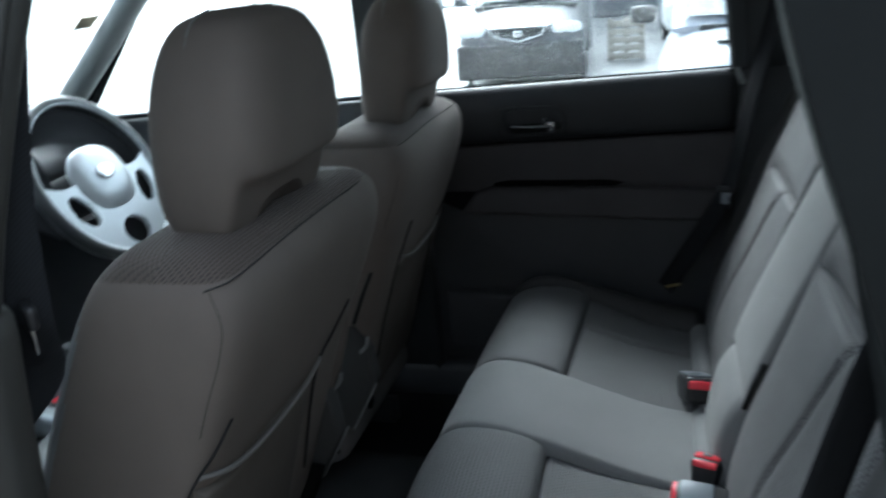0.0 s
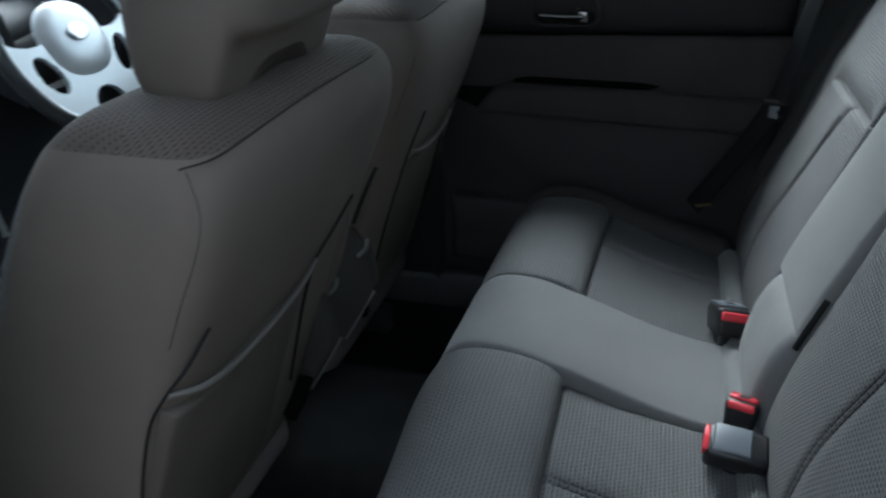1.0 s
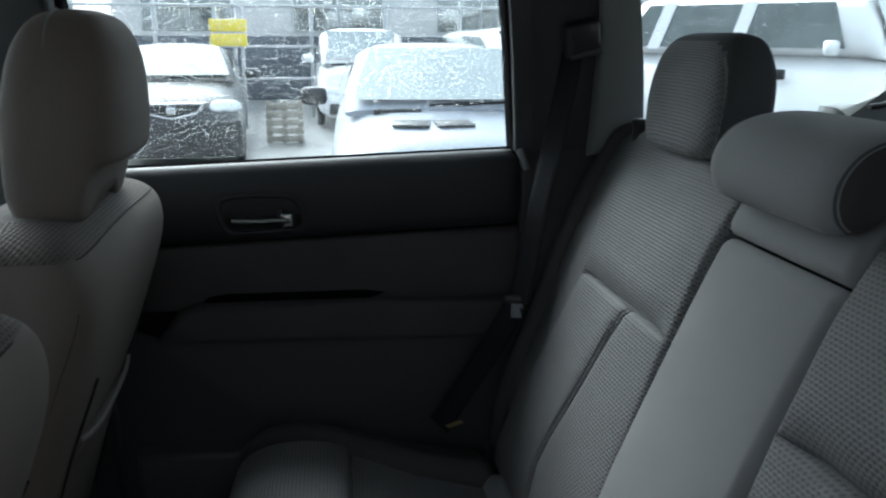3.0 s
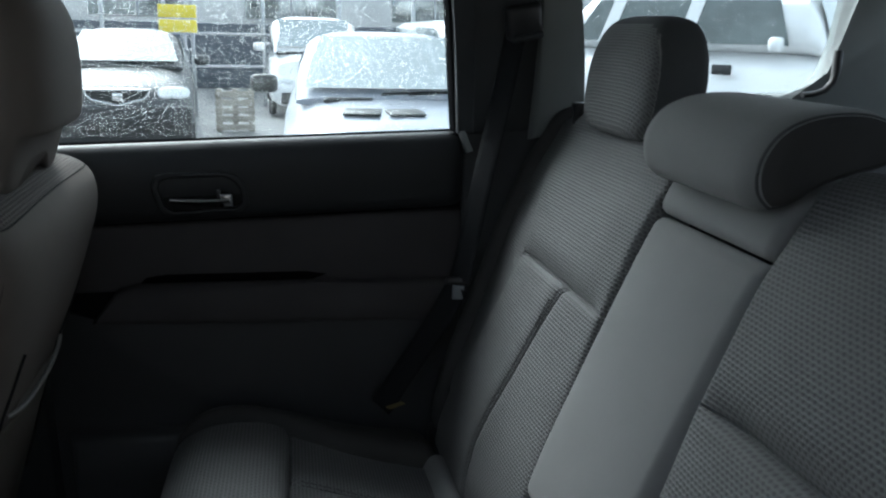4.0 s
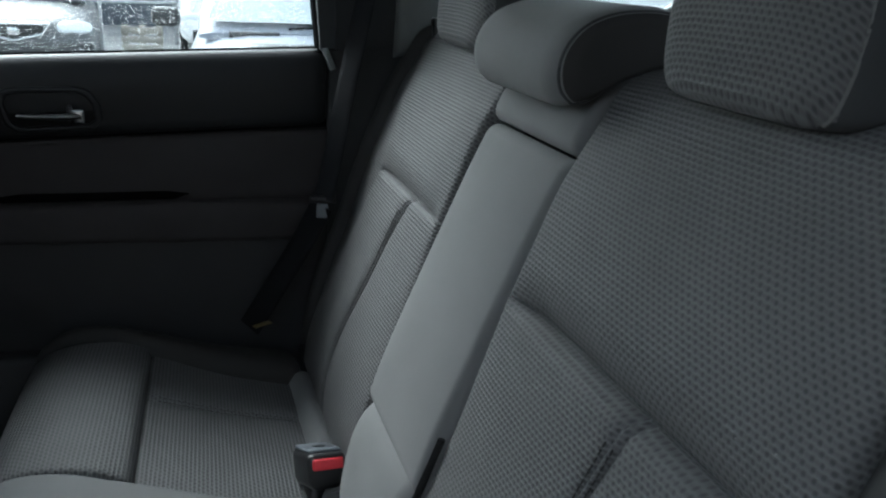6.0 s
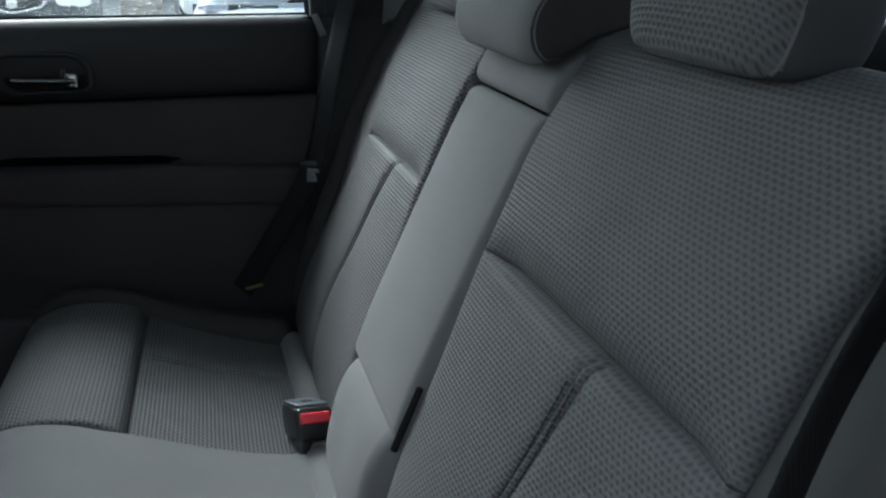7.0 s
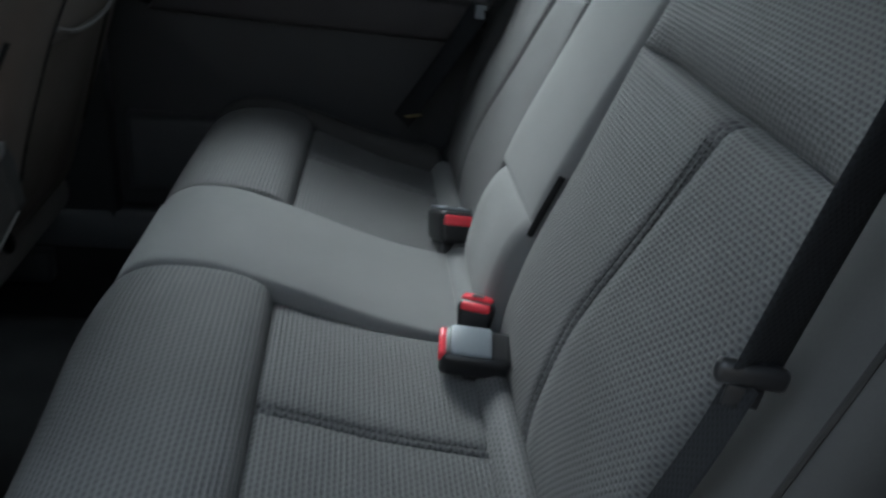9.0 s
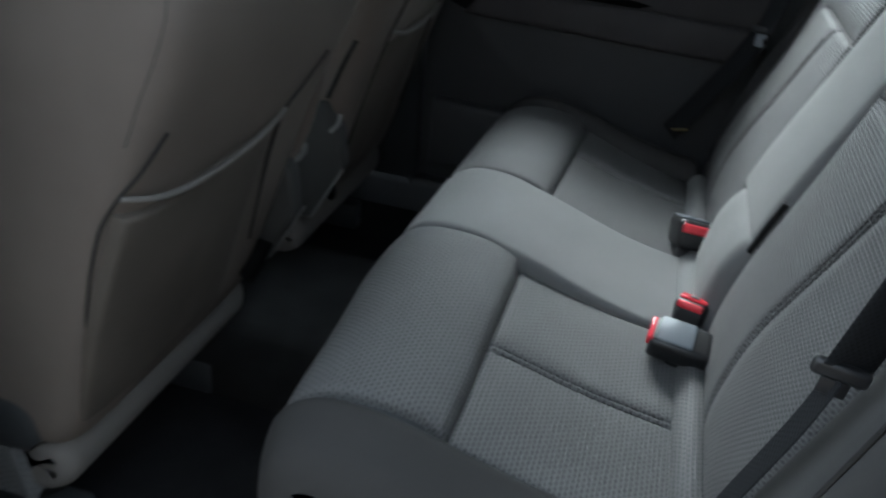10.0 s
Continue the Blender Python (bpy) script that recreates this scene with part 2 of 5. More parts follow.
def thing(name, label, category, group="", kind="", at=(0, 0, 0)):
    e = new(name)
    e.empty_display_size = 0.05
    e.location = at
    return tagged(e, label, category, group, kind)


def spread(a, b, n, r=0.0, seams=(), w=0.006):
    """Stations from a to b, closer together near both ends and at seams."""
    out = {a + (b - a) * i / n for i in range(n + 1)}
    if r:
        for f in (0.06, 0.2, 0.42, 0.7, 1.0):
            out |= {a + r * f, b - r * f}
    for s in seams:
        out |= {s + w * f for f in (-1.9, -1.5, -1.15, -0.85, -0.5, -0.2, 0, 0.2, 0.5, 0.85, 1.15, 1.5, 1.9)}
    return sorted(v for v in out if a - 1e-9 <= v <= b + 1e-9)


def curve_through(points, n=60):
    """A smooth line (Catmull-Rom) through points, evenly spaced."""
    pts = [Vector(p) for p in points]
    ext = [2 * pts[0] - pts[1], *pts, 2 * pts[-1] - pts[-2]]
    dense = []
    for i in range(1, len(ext) - 2):
        p0, p1, p2, p3 = ext[i - 1:i + 3]
        for k in range(16):
            t = k / 16
            dense.append(0.5 * ((2 * p1) + (p2 - p0) * t + (2 * p0 - 5 * p1 + 4 * p2 - p3) * t * t + (3 * p1 - p0 - 3 * p2 + p3) * t ** 3))
    dense.append(pts[-1])
    length = [0.0]
    for a, b in zip(dense, dense[1:]):
        length.append(length[-1] + (b - a).length)
    return dense, length


def point_at(dense, length, s):
    s = min(max(s, 0), length[-1])
    k = int(np.searchsorted(length, s))
    k = min(max(k, 1), len(length) - 1)
    f = (s - length[k - 1]) / max(length[k] - length[k - 1], 1e-9)
    return dense[k - 1].lerp(dense[k], f), (dense[k] - dense[k - 1]).normalized()


def pad(profile, y0, y1, r=0.012, depth=0.04, n=26, m=16, puff=0.0, seams=(), groove=0.004, lift=None, ymap=None, cross=(), seam_range=(0, 9), start=None, end=None, fade=None):
    """An upholstered pad: a side profile (x, z) swept across from y0 to y1, with rolled edges, stitched grooves and stuffing."""
    dense, length = curve_through([(x, 0, z) for x, z in profile])
    total = length[-1]
    ss, ys = spread(0, total, n, r, cross), spread(y0, y1, m, r, seams)
    for e, at, way in ((start, 0.0, 1), (end, total, -1)):
        if e:
            ss = sorted(set(ss) | {at + way * e[0] * f for f in (0.03, 0.08, 0.16, 0.28, 0.42, 0.6, 0.8, 1.0)})
    bm = bmesh.new()
    uv = bm.loops.layers.uv.new("UVMap")
    roll = lambda d: r - math.sqrt(max(r * r - (r - d) ** 2, 0)) if d < r else 0.0
    grid, coords = [], {}
    for s in ss:
        p, t = point_at(dense, length, s)
        p2, t2 = point_at(dense, length, s + 0.012)
        p1, t1 = point_at(dense, length, s - 0.012)
        t = (p2 - p1).normalized()
        nrm = Vector((-t.z, 0, t.x))
        row = []
        for y in ys:
            ends = []
            for d, e in ((s, start), (total - s, end)):
                if e is None:
                    ends.append(roll(d))
                else:
                    q = max(1 - d / e[0], 0.0)
                    ends.append(q * q * e[1] * (fade(y) if fade else 1.0))
            h = -max(ends) - max(roll(y - y0), roll(y1 - y))
            h = max(h, -max(r * 1.6, (start or (0, 0))[1], (end or (0, 0))[1]))
            a, b = s / total, (y - y0) / (y1 - y0)
            h += puff * (1 - (2 * a - 1) ** 4) * (1 - (2 * b - 1) ** 4)
            for q in seams:
                if seam_range[0] <= s <= seam_range[1]:
                    h -= groove * sum(math.exp(-((y - q + d) / 0.0032) ** 2) for d in (-0.006, 0.006))
            for q in cross:
                h -= groove * math.exp(-((s - q) / 0.005) ** 2)
            if lift:
                h += lift(a, b)
            yy = ymap(y, a) if ymap else y
            v = bm.verts.new((p.x + nrm.x * h, yy, p.z + nrm.z * h))
            across = 0.0 if not row else coords[row[-1]][0] + (v.co - row[-1].co).length
            coords[v] = (across, s)
            row.append(v)
        grid.append((row, nrm))
    rows = [g[0] for g in grid]
    norms = [g[1] for g in grid]

    def quad(*vs):
        f = bm.faces.new(vs)
        for lp in f.loops:
            lp[uv].uv = coords[lp.vert]

    for i in range(len(ss) - 1):
        for j in range(len(ys) - 1):
            quad(rows[i][j], rows[i][j + 1], rows[i + 1][j + 1], rows[i + 1][j])
    ring = [(0, j) for j in range(len(ys))] + [(i, len(ys) - 1) for i in range(1, len(ss))] + [(len(ss) - 1, j) for j in range(len(ys) - 2, -1, -1)] + [(i, 0) for i in range(len(ss) - 2, 0, -1)]
    base = []
    for i, j in ring:
        v = rows[i][j]
        w = bm.verts.new(v.co - norms[i] * depth)
        coords[w] = (coords[v][0] + depth * ((j == len(ys) - 1) - (j == 0)), coords[v][1] + depth * ((i == len(ss) - 1) - (i == 0)))
        base.append(w)
    for k in range(len(ring)):
        i, j = ring[k]
        i2, j2 = ring[(k + 1) % len(ring)]
        quad(rows[i][j], rows[i2][j2], base[(k + 1) % len(ring)], base[k])
    return bm


def stack(levels, power=3.0, n=40, caps=True):
    """A closed body from rounded rings (z, cx, cy, half depth, half width), bottom to top; UVs in metres."""
    bm = bmesh.new()
    uv = bm.loops.layers.uv.new("UVMap")
    rings, co = [], {}
    for z, cx, cy, hx, hy in levels:
        ring = []
        for k in range(n):
            a = 2 * math.pi * k / n
            c, s = math.cos(a), math.sin(a)
            v = bm.verts.new((cx + hx * math.copysign(abs(c) ** (2 / power), c), cy + hy * math.copysign(abs(s) ** (2 / power), s), z))
            co[v] = (v.co.y, z - abs(v.co.x - cx))
            ring.append(v)
        rings.append(ring)
    for a, b in zip(rings, rings[1:]):
        for k in range(n):
            f = bm.faces.new((a[k], a[(k + 1) % n], b[(k + 1) % n], b[k]))
            for lp in f.loops:
                lp[uv].uv = co[lp.vert]
    if caps:
        for ring in (rings[0], rings[-1]):
            f = bm.faces.new(ring)
            for lp in f.loops:
                lp[uv].uv = co[lp.vert]
    return bm


def smooth_levels(keys, n=24):
    """Rings between key rings, smoothly; the ends close in like a cushion."""
    keys = sorted(keys)
    z = np.linspace(0, 1, len(keys))
    out = []
    zz = [0.5 - 0.5 * math.cos(math.pi * i / n) for i in range(n + 1)]
    arr = np.array(keys)
    for f in zz:
        x = f * (len(keys) - 1)
        i = min(int(x), len(keys) - 2)
        t = x - i
        p0, p1, p2, p3 = arr[max(i - 1, 0)], arr[i], arr[i + 1], arr[min(i + 2, len(keys) - 1)]
        out.append(tuple(0.5 * (2 * p1 + (p2 - p0) * t + (2 * p0 - 5 * p1 + 4 * p2 - p3) * t * t + (3 * p1 - p0 - 3 * p2 + p3) * t ** 3)))
    return out


def take(bm, test):
    """Moves the faces whose centre passes the test into a bmesh of their own."""
    other = bm.copy()
    bmesh.ops.delete(bm, geom=[f for f in bm.faces if test(f.calc_center_median())], context="FACES")
    bmesh.ops.delete(other, geom=[f for f in other.faces if not test(f.calc_center_median())], context="FACES")
    return other


def box(x0, x1, y0, y1, z0, z1, r=0.004, segments=2):
    bm = bmesh.new()
    bmesh.ops.create_cube(bm, size=1)
    bmesh.ops.scale(bm, vec=(x1 - x0, y1 - y0, z1 - z0), verts=bm.verts)
    bmesh.ops.translate(bm, vec=((x0 + x1) / 2, (y0 + y1) / 2, (z0 + z1) / 2), verts=bm.verts)
    if r:
        bmesh.ops.bevel(bm, geom=bm.edges[:], offset=r, segments=segments, affect="EDGES", profile=0.5)
    return bm


def moved(bm, m):
    bmesh.ops.transform(bm, matrix=m, verts=bm.verts)
    return bm


def side_y(z):
    """Half width of the cabin's side at height z: upright below the window sill, leaning in above it."""
    return 0.705 - max(z - 1.17, 0) * 0.22


def prism(points, inner, outer, side=1, r=0.004):
    """A flat piece of the car's side: an outline (x, z), its inner and outer skin set off from the cabin's side."""
    bm = bmesh.new()
    a = [bm.verts.new((x, side * (side_y(z) + inner), z)) for x, z in points]
    b = [bm.verts.new((x, side * (side_y(z) + outer), z)) for x, z in points]
    bm.faces.new(a)
    bm.faces.new(b[::-1])
    for k in range(len(a)):
        bm.faces.new((a[k], b[k], b[(k + 1) % len(a)], a[(k + 1) % len(a)]))
    if r:
        rim = [e for e in bm.edges if e.verts[0] in a and e.verts[1] in a]
        bmesh.ops.bevel(bm, geom=rim, offset=r, segments=2, affect="EDGES", profile=0.5)
    return bm


def frame_ring(hole, rim, inner, outer, side=1, r=0.003):
    """A frame round an opening in the car's side."""
    bm = bmesh.new()
    vs = []
    for pts, off in ((hole, inner), (rim, inner), (rim, outer), (hole, outer)):
        vs.append([bm.verts.new((x, side * (side_y(z) + off), z)) for x, z in pts])
    n = len(hole)
    for a, b in zip(vs, vs[1:] + vs[:1]):
        for k in range(n):
            bm.faces.new((a[k], a[(k + 1) % n], b[(k + 1) % n], b[k]))
    if r:
        rim_edges = [e for e in bm.edges if len(set(e.verts) & set(vs[0])) == 2 or len(set(e.verts) & set(vs[1])) == 2]
        bmesh.ops.bevel(bm, geom=rim_edges, offset=r, segments=2, affect="EDGES", profile=0.5)
    return bm


def tube(points, radius, n=10, flat=None, dense_points=True):
    """A round or flattened rod along a smooth line."""
    if dense_points:
        dense, length = curve_through(points)
        step = max(int(length[-1] / (radius * 3)), 6)
        pts = [point_at(dense, length, length[-1] * k / step) for k in range(step + 1)]
    else:
        pts = [(Vector(p), (Vector(points[min(i + 1, len(points) - 1)]) - Vector(points[max(i - 1, 0)])).normalized()) for i, p in enumerate(points)]
    bm = bmesh.new()
    rings = []
    for p, t in pts:
        u = t.cross(Vector((0, 0, 1)))
        if u.length < 0.05:
            u = t.cross(Vector((0, 1, 0)))
        u.normalize()
        w = t.cross(u).normalized()
        rings.append([bm.verts.new(p + u * math.cos(2 * math.pi * k / n) * radius + w * math.sin(2 * math.pi * k / n) * (flat or radius)) for k in range(n)])
    for a, b in zip(rings, rings[1:]):
        for k in range(n):
            bm.faces.new((a[k], a[(k + 1) % n], b[(k + 1) % n], b[k]))
    bm.faces.new(rings[0])
    bm.faces.new(rings[-1][::-1])
    return bm


def strap(points, normal, width=0.047, thick=0.0016):
    """Webbing along a smooth line; normal: the way its face looks (one, or one a point)."""
    dense, length = curve_through(points)
    count = max(int(length[-1] / 0.012), 8)
    bm = bmesh.new()
    uv = bm.loops.layers.uv.new("UVMap")
    rows, co = [], {}
    for i in range(count + 1):
        s = length[-1] * i / count
        p, t = point_at(dense, length, s)
        if isinstance(normal, list):
            f = i / count * (len(normal) - 1)
            k = min(int(f), len(normal) - 2)
            nn = Vector(normal[k]).lerp(Vector(normal[k + 1]), f - k)
        else:
            nn = Vector(normal)
        u = t.cross(nn).normalized()
        nn = u.cross(t).normalized()
        row = []
        for du, dn in ((-0.5, -0.5), (-0.47, 0.5), (-0.25, 0.6), (0.25, 0.6), (0.47, 0.5), (0.5, -0.5)):
            v = bm.verts.new(p + u * du * width + nn * dn * thick)
            co[v] = (du * width, s)
            row.append(v)
        rows.append(row)
    for a, b in zip(rows, rows[1:]):
        for k in range(6):
            f = bm.faces.new((a[k], a[(k + 1) % 6], b[(k + 1) % 6], b[k]))
            for lp in f.loops:
                lp[uv].uv = co[lp.vert]
    bm.faces.new(rows[0])
    bm.faces.new(rows[-1][::-1])
    return bm


def stitches(line, spacing=0.0075, length=0.0055, radius=0.0008):
    """A row of thread stitches along a line of points."""
    dense, total = curve_through(line)
    bm = bmesh.new()
    s = 0.0
    while s + length < total[-1]:
        a, t = point_at(dense, total, s)
        b, _ = point_at(dense, total, s + length)
        u = t.orthogonal().normalized()
        w = t.cross(u)
        ra = [bm.verts.new(a + (u * math.cos(k * math.pi / 2) + w * math.sin(k * math.pi / 2)) * radius) for k in range(4)]
        rb = [bm.verts.new(b + (u * math.cos(k * math.pi / 2) + w * math.sin(k * math.pi / 2)) * radius) for k in range(4)]
        for k in range(4):
            bm.faces.new((ra[k], ra[(k + 1) % 4], rb[(k + 1) % 4], rb[k]))
        s += spacing
    return bm


# ---- the car's shell ----
shell = thing("car_body", "dark painted car body shell around the cabin", "car body", kind="structure")
part("floor_pan", box(-1.7, 0.35, -0.68, 0.68, 0.25, 0.32, 0.01), CARPET, shell, "black carpeted floor")
part("load_floor", box(0.60, 1.62, -0.68, 0.68, 0.45, 0.62, 0.01), CARPET, shell)
part("underbody", box(-1.7, 1.62, -0.74, 0.74, 0.10, 0.249, 0.02), BODYPAINT, shell)
hump = pad([(-1.7, 0.44), (-0.9, 0.455), (-0.5, 0.45), (-0.1, 0.44), (0.2, 0.43)], -0.20, 0.20, r=0.06, depth=0.18, n=20, m=14)
part("transmission_tunnel", hump, TUNNELCARPET, shell, "worn dark carpet over the tunnel")
for side, word in ((1, "far"), (-1, "near")):
    part("door_sill", box(-1.2, 0.34, *sorted((side * 0.66, side * 0.755)), 0.25, 0.41, 0.02), DOORLOW, shell)
    part("cant_rail", prism([(-1.3, 1.585), (-0.5, 1.60), (0.4, 1.60), (1.3, 1.56), (1.3, 1.68), (-1.3, 1.68)], -0.03, 0.05, side), GREYTRIM, shell)
    part("rear_quarter_panel", prism([(0.38 if side > 0 else 0.50, 0.30), (1.62, 0.30), (1.62, 1.255), (0.575, 1.20), (0.42 if side > 0 else 0.54, 1.16)], 0.0, 0.06, side), DOORLOW, shell)
part("roof_panel", box(-0.95, 1.4, -0.64, 0.64, 1.66, 1.69, 0.012), BODYPAINT, shell)
headliner = part("ceiling", box(-0.95, 1.4, -0.62, 0.62, 1.63, 1.658, 0.01), HEADLINER)
tagged(headliner, "light grey cloth headliner under the roof", "ceiling", kind="structure")
part("tailgate", box(1.55, 1.62, -0.66, 0.66, 0.62, 1.20, 0.02), DOORLOW, shell)
part("sill_trim", box(0.285, 0.62, 0.615, 0.695, 0.20, 0.60, 0.012), BLACKTRIM, shell, "black plastic trim between bench and door")
part("tailgate_header", moved(box(-0.04, 0.04, -0.60, 0.60, -0.04, 0.04, 0.01), pose(1.42, 0, 1.64)), GREYTRIM, shell)
part("windscreen_header", box(-1.02, -0.93, -0.60, 0.60, 1.60, 1.66, 0.012), GREYTRIM, shell)

# pillars
# far centre pillar between the front and rear doors
part("centre_pillar", prism([(-0.60, 0.25), (-0.40, 0.25), (-0.425, 1.15), (-0.44, 1.60), (-0.54, 1.60), (-0.56, 1.15)], -0.035, 0.04, 1, 0.01), BLACKTRIM, shell)
# near centre pillar with its lower cover
def pillar_levels(rows, depth):
    """Rings of a rounded pillar cover on the near side: height, front edge, rear edge."""
    return [(z, (x0 + x1) / 2, -(side_y(z) + 0.042), (x1 - x0) / 2, depth) for z, x0, x1 in rows]


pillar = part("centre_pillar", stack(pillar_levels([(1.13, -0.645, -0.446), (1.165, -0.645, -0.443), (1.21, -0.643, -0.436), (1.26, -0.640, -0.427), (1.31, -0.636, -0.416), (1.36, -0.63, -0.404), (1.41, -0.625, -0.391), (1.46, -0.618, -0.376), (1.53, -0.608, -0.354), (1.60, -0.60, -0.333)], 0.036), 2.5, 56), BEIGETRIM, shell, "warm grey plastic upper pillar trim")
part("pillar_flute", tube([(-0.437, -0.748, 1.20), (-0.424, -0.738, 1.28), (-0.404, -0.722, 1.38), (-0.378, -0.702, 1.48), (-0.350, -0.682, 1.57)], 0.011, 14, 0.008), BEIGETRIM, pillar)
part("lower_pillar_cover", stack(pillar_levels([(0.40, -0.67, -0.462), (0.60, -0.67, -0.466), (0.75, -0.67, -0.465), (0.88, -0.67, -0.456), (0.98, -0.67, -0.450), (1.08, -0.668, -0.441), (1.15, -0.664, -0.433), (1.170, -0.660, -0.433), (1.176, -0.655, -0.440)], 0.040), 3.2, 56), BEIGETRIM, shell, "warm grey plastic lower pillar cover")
part("pillar_flange", box(-0.72, -0.482, -0.815, -0.789, 0.30, 1.055, 0.008), FLANGE, shell, "pale painted pillar flange")
part("pillar_seal", tube([(-0.498, -0.800, 1.02), (-0.492, -0.795, 1.16), (-0.474, -0.776, 1.28), (-0.446, -0.748, 1.42), (-0.405, -0.706, 1.60)], 0.014, 10), RUBBER, shell, "black door seal along the pillar")
fbelt = thing("front_seat_belt", "black webbing front seat belt hanging beside the pillar", "seat belt")
part("webbing", strap([(-0.425, -0.665, 1.45), (-0.452, -0.680, 1.28), (-0.462, -0.682, 1.155), (-0.476, -0.668, 1.105), (-0.497, -0.650, 1.060), (-0.55, -0.690, 0.98), (-0.60, -0.700, 0.85), (-0.60, -0.700, 0.50)], (0.6, -0.8, 0)), WEBBING, fbelt)
part("tongue", moved(box(-0.006, 0.006, -0.030, 0.030, -0.014, 0.014, 0.005), pose(-0.460, -0.686, 1.155, 0, 0, 50)), BLACKPLASTIC, fbelt)
part("tongue_plate", moved(box(-0.002, 0.002, -0.011, 0.011, -0.045, -0.010, 0.0015), pose(-0.458, -0.688, 1.155, 0, 0, 50)), LEVERCHROME, fbelt)
# near rear wing: outer skin and door jamb
edge = [(0.215, 1.60), (0.245, 1.43), (0.270, 1.342), (0.288, 1.29), (0.315, 1.197), (0.335, 1.05), (0.345, 0.85), (0.36, 0.50)]
part("wing_skin", prism(edge + [(0.36, 0.25), (1.62, 0.25), (1.62, 1.25), (1.3, 1.30), (0.55, 1.30), (0.50, 1.60)], 0.150, 0.175, -1, 0.01), BODYPAINT, shell)
jamb = bmesh.new()
cols = [[jamb.verts.new((x + dx, -(side_y(z) + dy), z)) for x, z in edge] for dx, dy in ((0.004, 0.152), (0.03, 0.135), (0.06, 0.132), (0.075, 0.10), (0.18, 0.09), (0.22, 0.03), (0.30, 0.01))]
for a, b in zip(cols, cols[1:]):
    for i in range(len(edge) - 1):
        jamb.faces.new((a[i], a[i + 1], b[i + 1], b[i]))
part("door_jamb", jamb, BODYPAINT, shell, "dark door jamb")
part("wing_seal", tube([(x + 0.016, -(side_y(z) + 0.140), z) for x, z in edge], 0.016, 10), SEALGREY, shell, "grey rubber door seal on the wing edge")
for side in (1, -1):
    # rear side pillar between the rear door and the quarter window
    k = 0 if side > 0 else 0.16
    part("rear_pillar_trim", prism([(x + k, z) for x, z in ((0.470, 1.17), (0.580, 1.19), (0.556, 1.32), (0.528, 1.46), (0.498, 1.60), (0.440, 1.60), (0.468, 1.40))], -0.03, 0.03, side, 0.014), GREYTRIM, shell, "grey plastic rear pillar trim")
    inset = -0.012 if side > 0 else 0.0
    part("rear_pillar_base", prism([(x + k, z) for x, z in ((0.347, 1.178), (0.575, 1.19), (0.552, 1.32), (0.524, 1.46), (0.495, 1.60), (0.29, 1.60), (0.322, 1.38))], inset, 0.05, side, 0.006), PILLARDARK, shell)
    part("rear_pillar_foot", prism([(x + k, z) for x, z in ((0.345, 0.55), (0.56, 0.55), (0.575, 1.196), (0.347, 1.184))], inset + 0.003, 0.055, side, 0.006), PILLARDARK, shell)
    if side > 0:
        part("window_edge_trim", prism([(0.332, 1.182), (0.362, 1.182), (0.347, 1.38), (0.312, 1.60), (0.278, 1.60), (0.310, 1.38)], -0.022, 0.0, side, 0.006), PILLARDARK, shell, "slim dark trim beside the door window")
    part("tail_pillar_trim", prism([(1.08, 1.60), (1.09, 1.48), (1.092, 1.36), (1.08, 1.295), (1.04, 1.262), (0.96, 1.258), (0.96, 1.20), (1.60, 1.20), (1.45, 1.60)], -0.03, 0.04, side, 0.02), GREYTRIM, shell, "grey moulded plastic tail pillar trim")
    part("front_pillar", tube([(-0.93, side * 0.575, 1.63), (-1.17, side * 0.620, 1.40), (-1.48, side * 0.668, 1.12)], 0.040, 14, 0.032), GREYTRIM, shell, "grey plastic windscreen pillar")

# ---- far rear door ----
door = thing("door_1", "closed rear passenger door with dark grey cloth lining", "car door", kind="structure")
part("door_core", prism([(-0.44, 0.40), (0.20, 0.40), (0.34, 0.60), (0.37, 0.90), (0.35, 1.165), (-0.44, 1.14)], 0.006, 0.06, 1, 0), RUBBER, door)
def sill(x):
    """Height of the window sill along the far rear door."""
    return 1.153 + 0.036 * (x + 0.42)


band = bmesh.new()
section = [(0.019, 0.002), (0.006, 0.0035), (-0.006, -0.001), (-0.016, -0.012), (-0.023, -0.030), (-0.0255, -0.050), (-0.025, -0.080), (-0.022, -0.112), (-0.019, -0.128), (-0.014, -0.135), (0.004, -0.137)]
rings = []
for x in (-0.43, -0.3, -0.15, 0.0, 0.15, 0.28, 0.318, 0.332, 0.340, 0.344):
    shrink = 0.0 if x < 0.3 else 0.010 * (1 - math.sqrt(max(1 - ((x - 0.31) / 0.034) ** 2, 0)))
    rings.append([band.verts.new((x, 0.705 + min(dy + shrink, 0.019), sill(x) + dz + (shrink if dz < -0.1 else -0.4 * shrink))) for dy, dz in section])
for u, v in zip(rings, rings[1:]):
    for k in range(len(section) - 1):
        band.faces.new((u[k], u[k + 1], v[k + 1], v[k]))
band.faces.new(rings[-1])
part("upper_panel", band, DOORTOP, door, "black grained upper door panel with a soft ledge")
part("glass_seal", tube([(-0.43, 0.7215, sill(-0.43) + 0.004), (0.0, 0.7215, sill(0.0) + 0.004), (0.335, 0.7215, sill(0.335) + 0.004)], 0.0028, 8), RUBBER, door, "black rubber glass seal")
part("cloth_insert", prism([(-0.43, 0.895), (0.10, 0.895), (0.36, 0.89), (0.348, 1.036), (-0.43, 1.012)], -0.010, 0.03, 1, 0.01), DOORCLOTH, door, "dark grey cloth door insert")
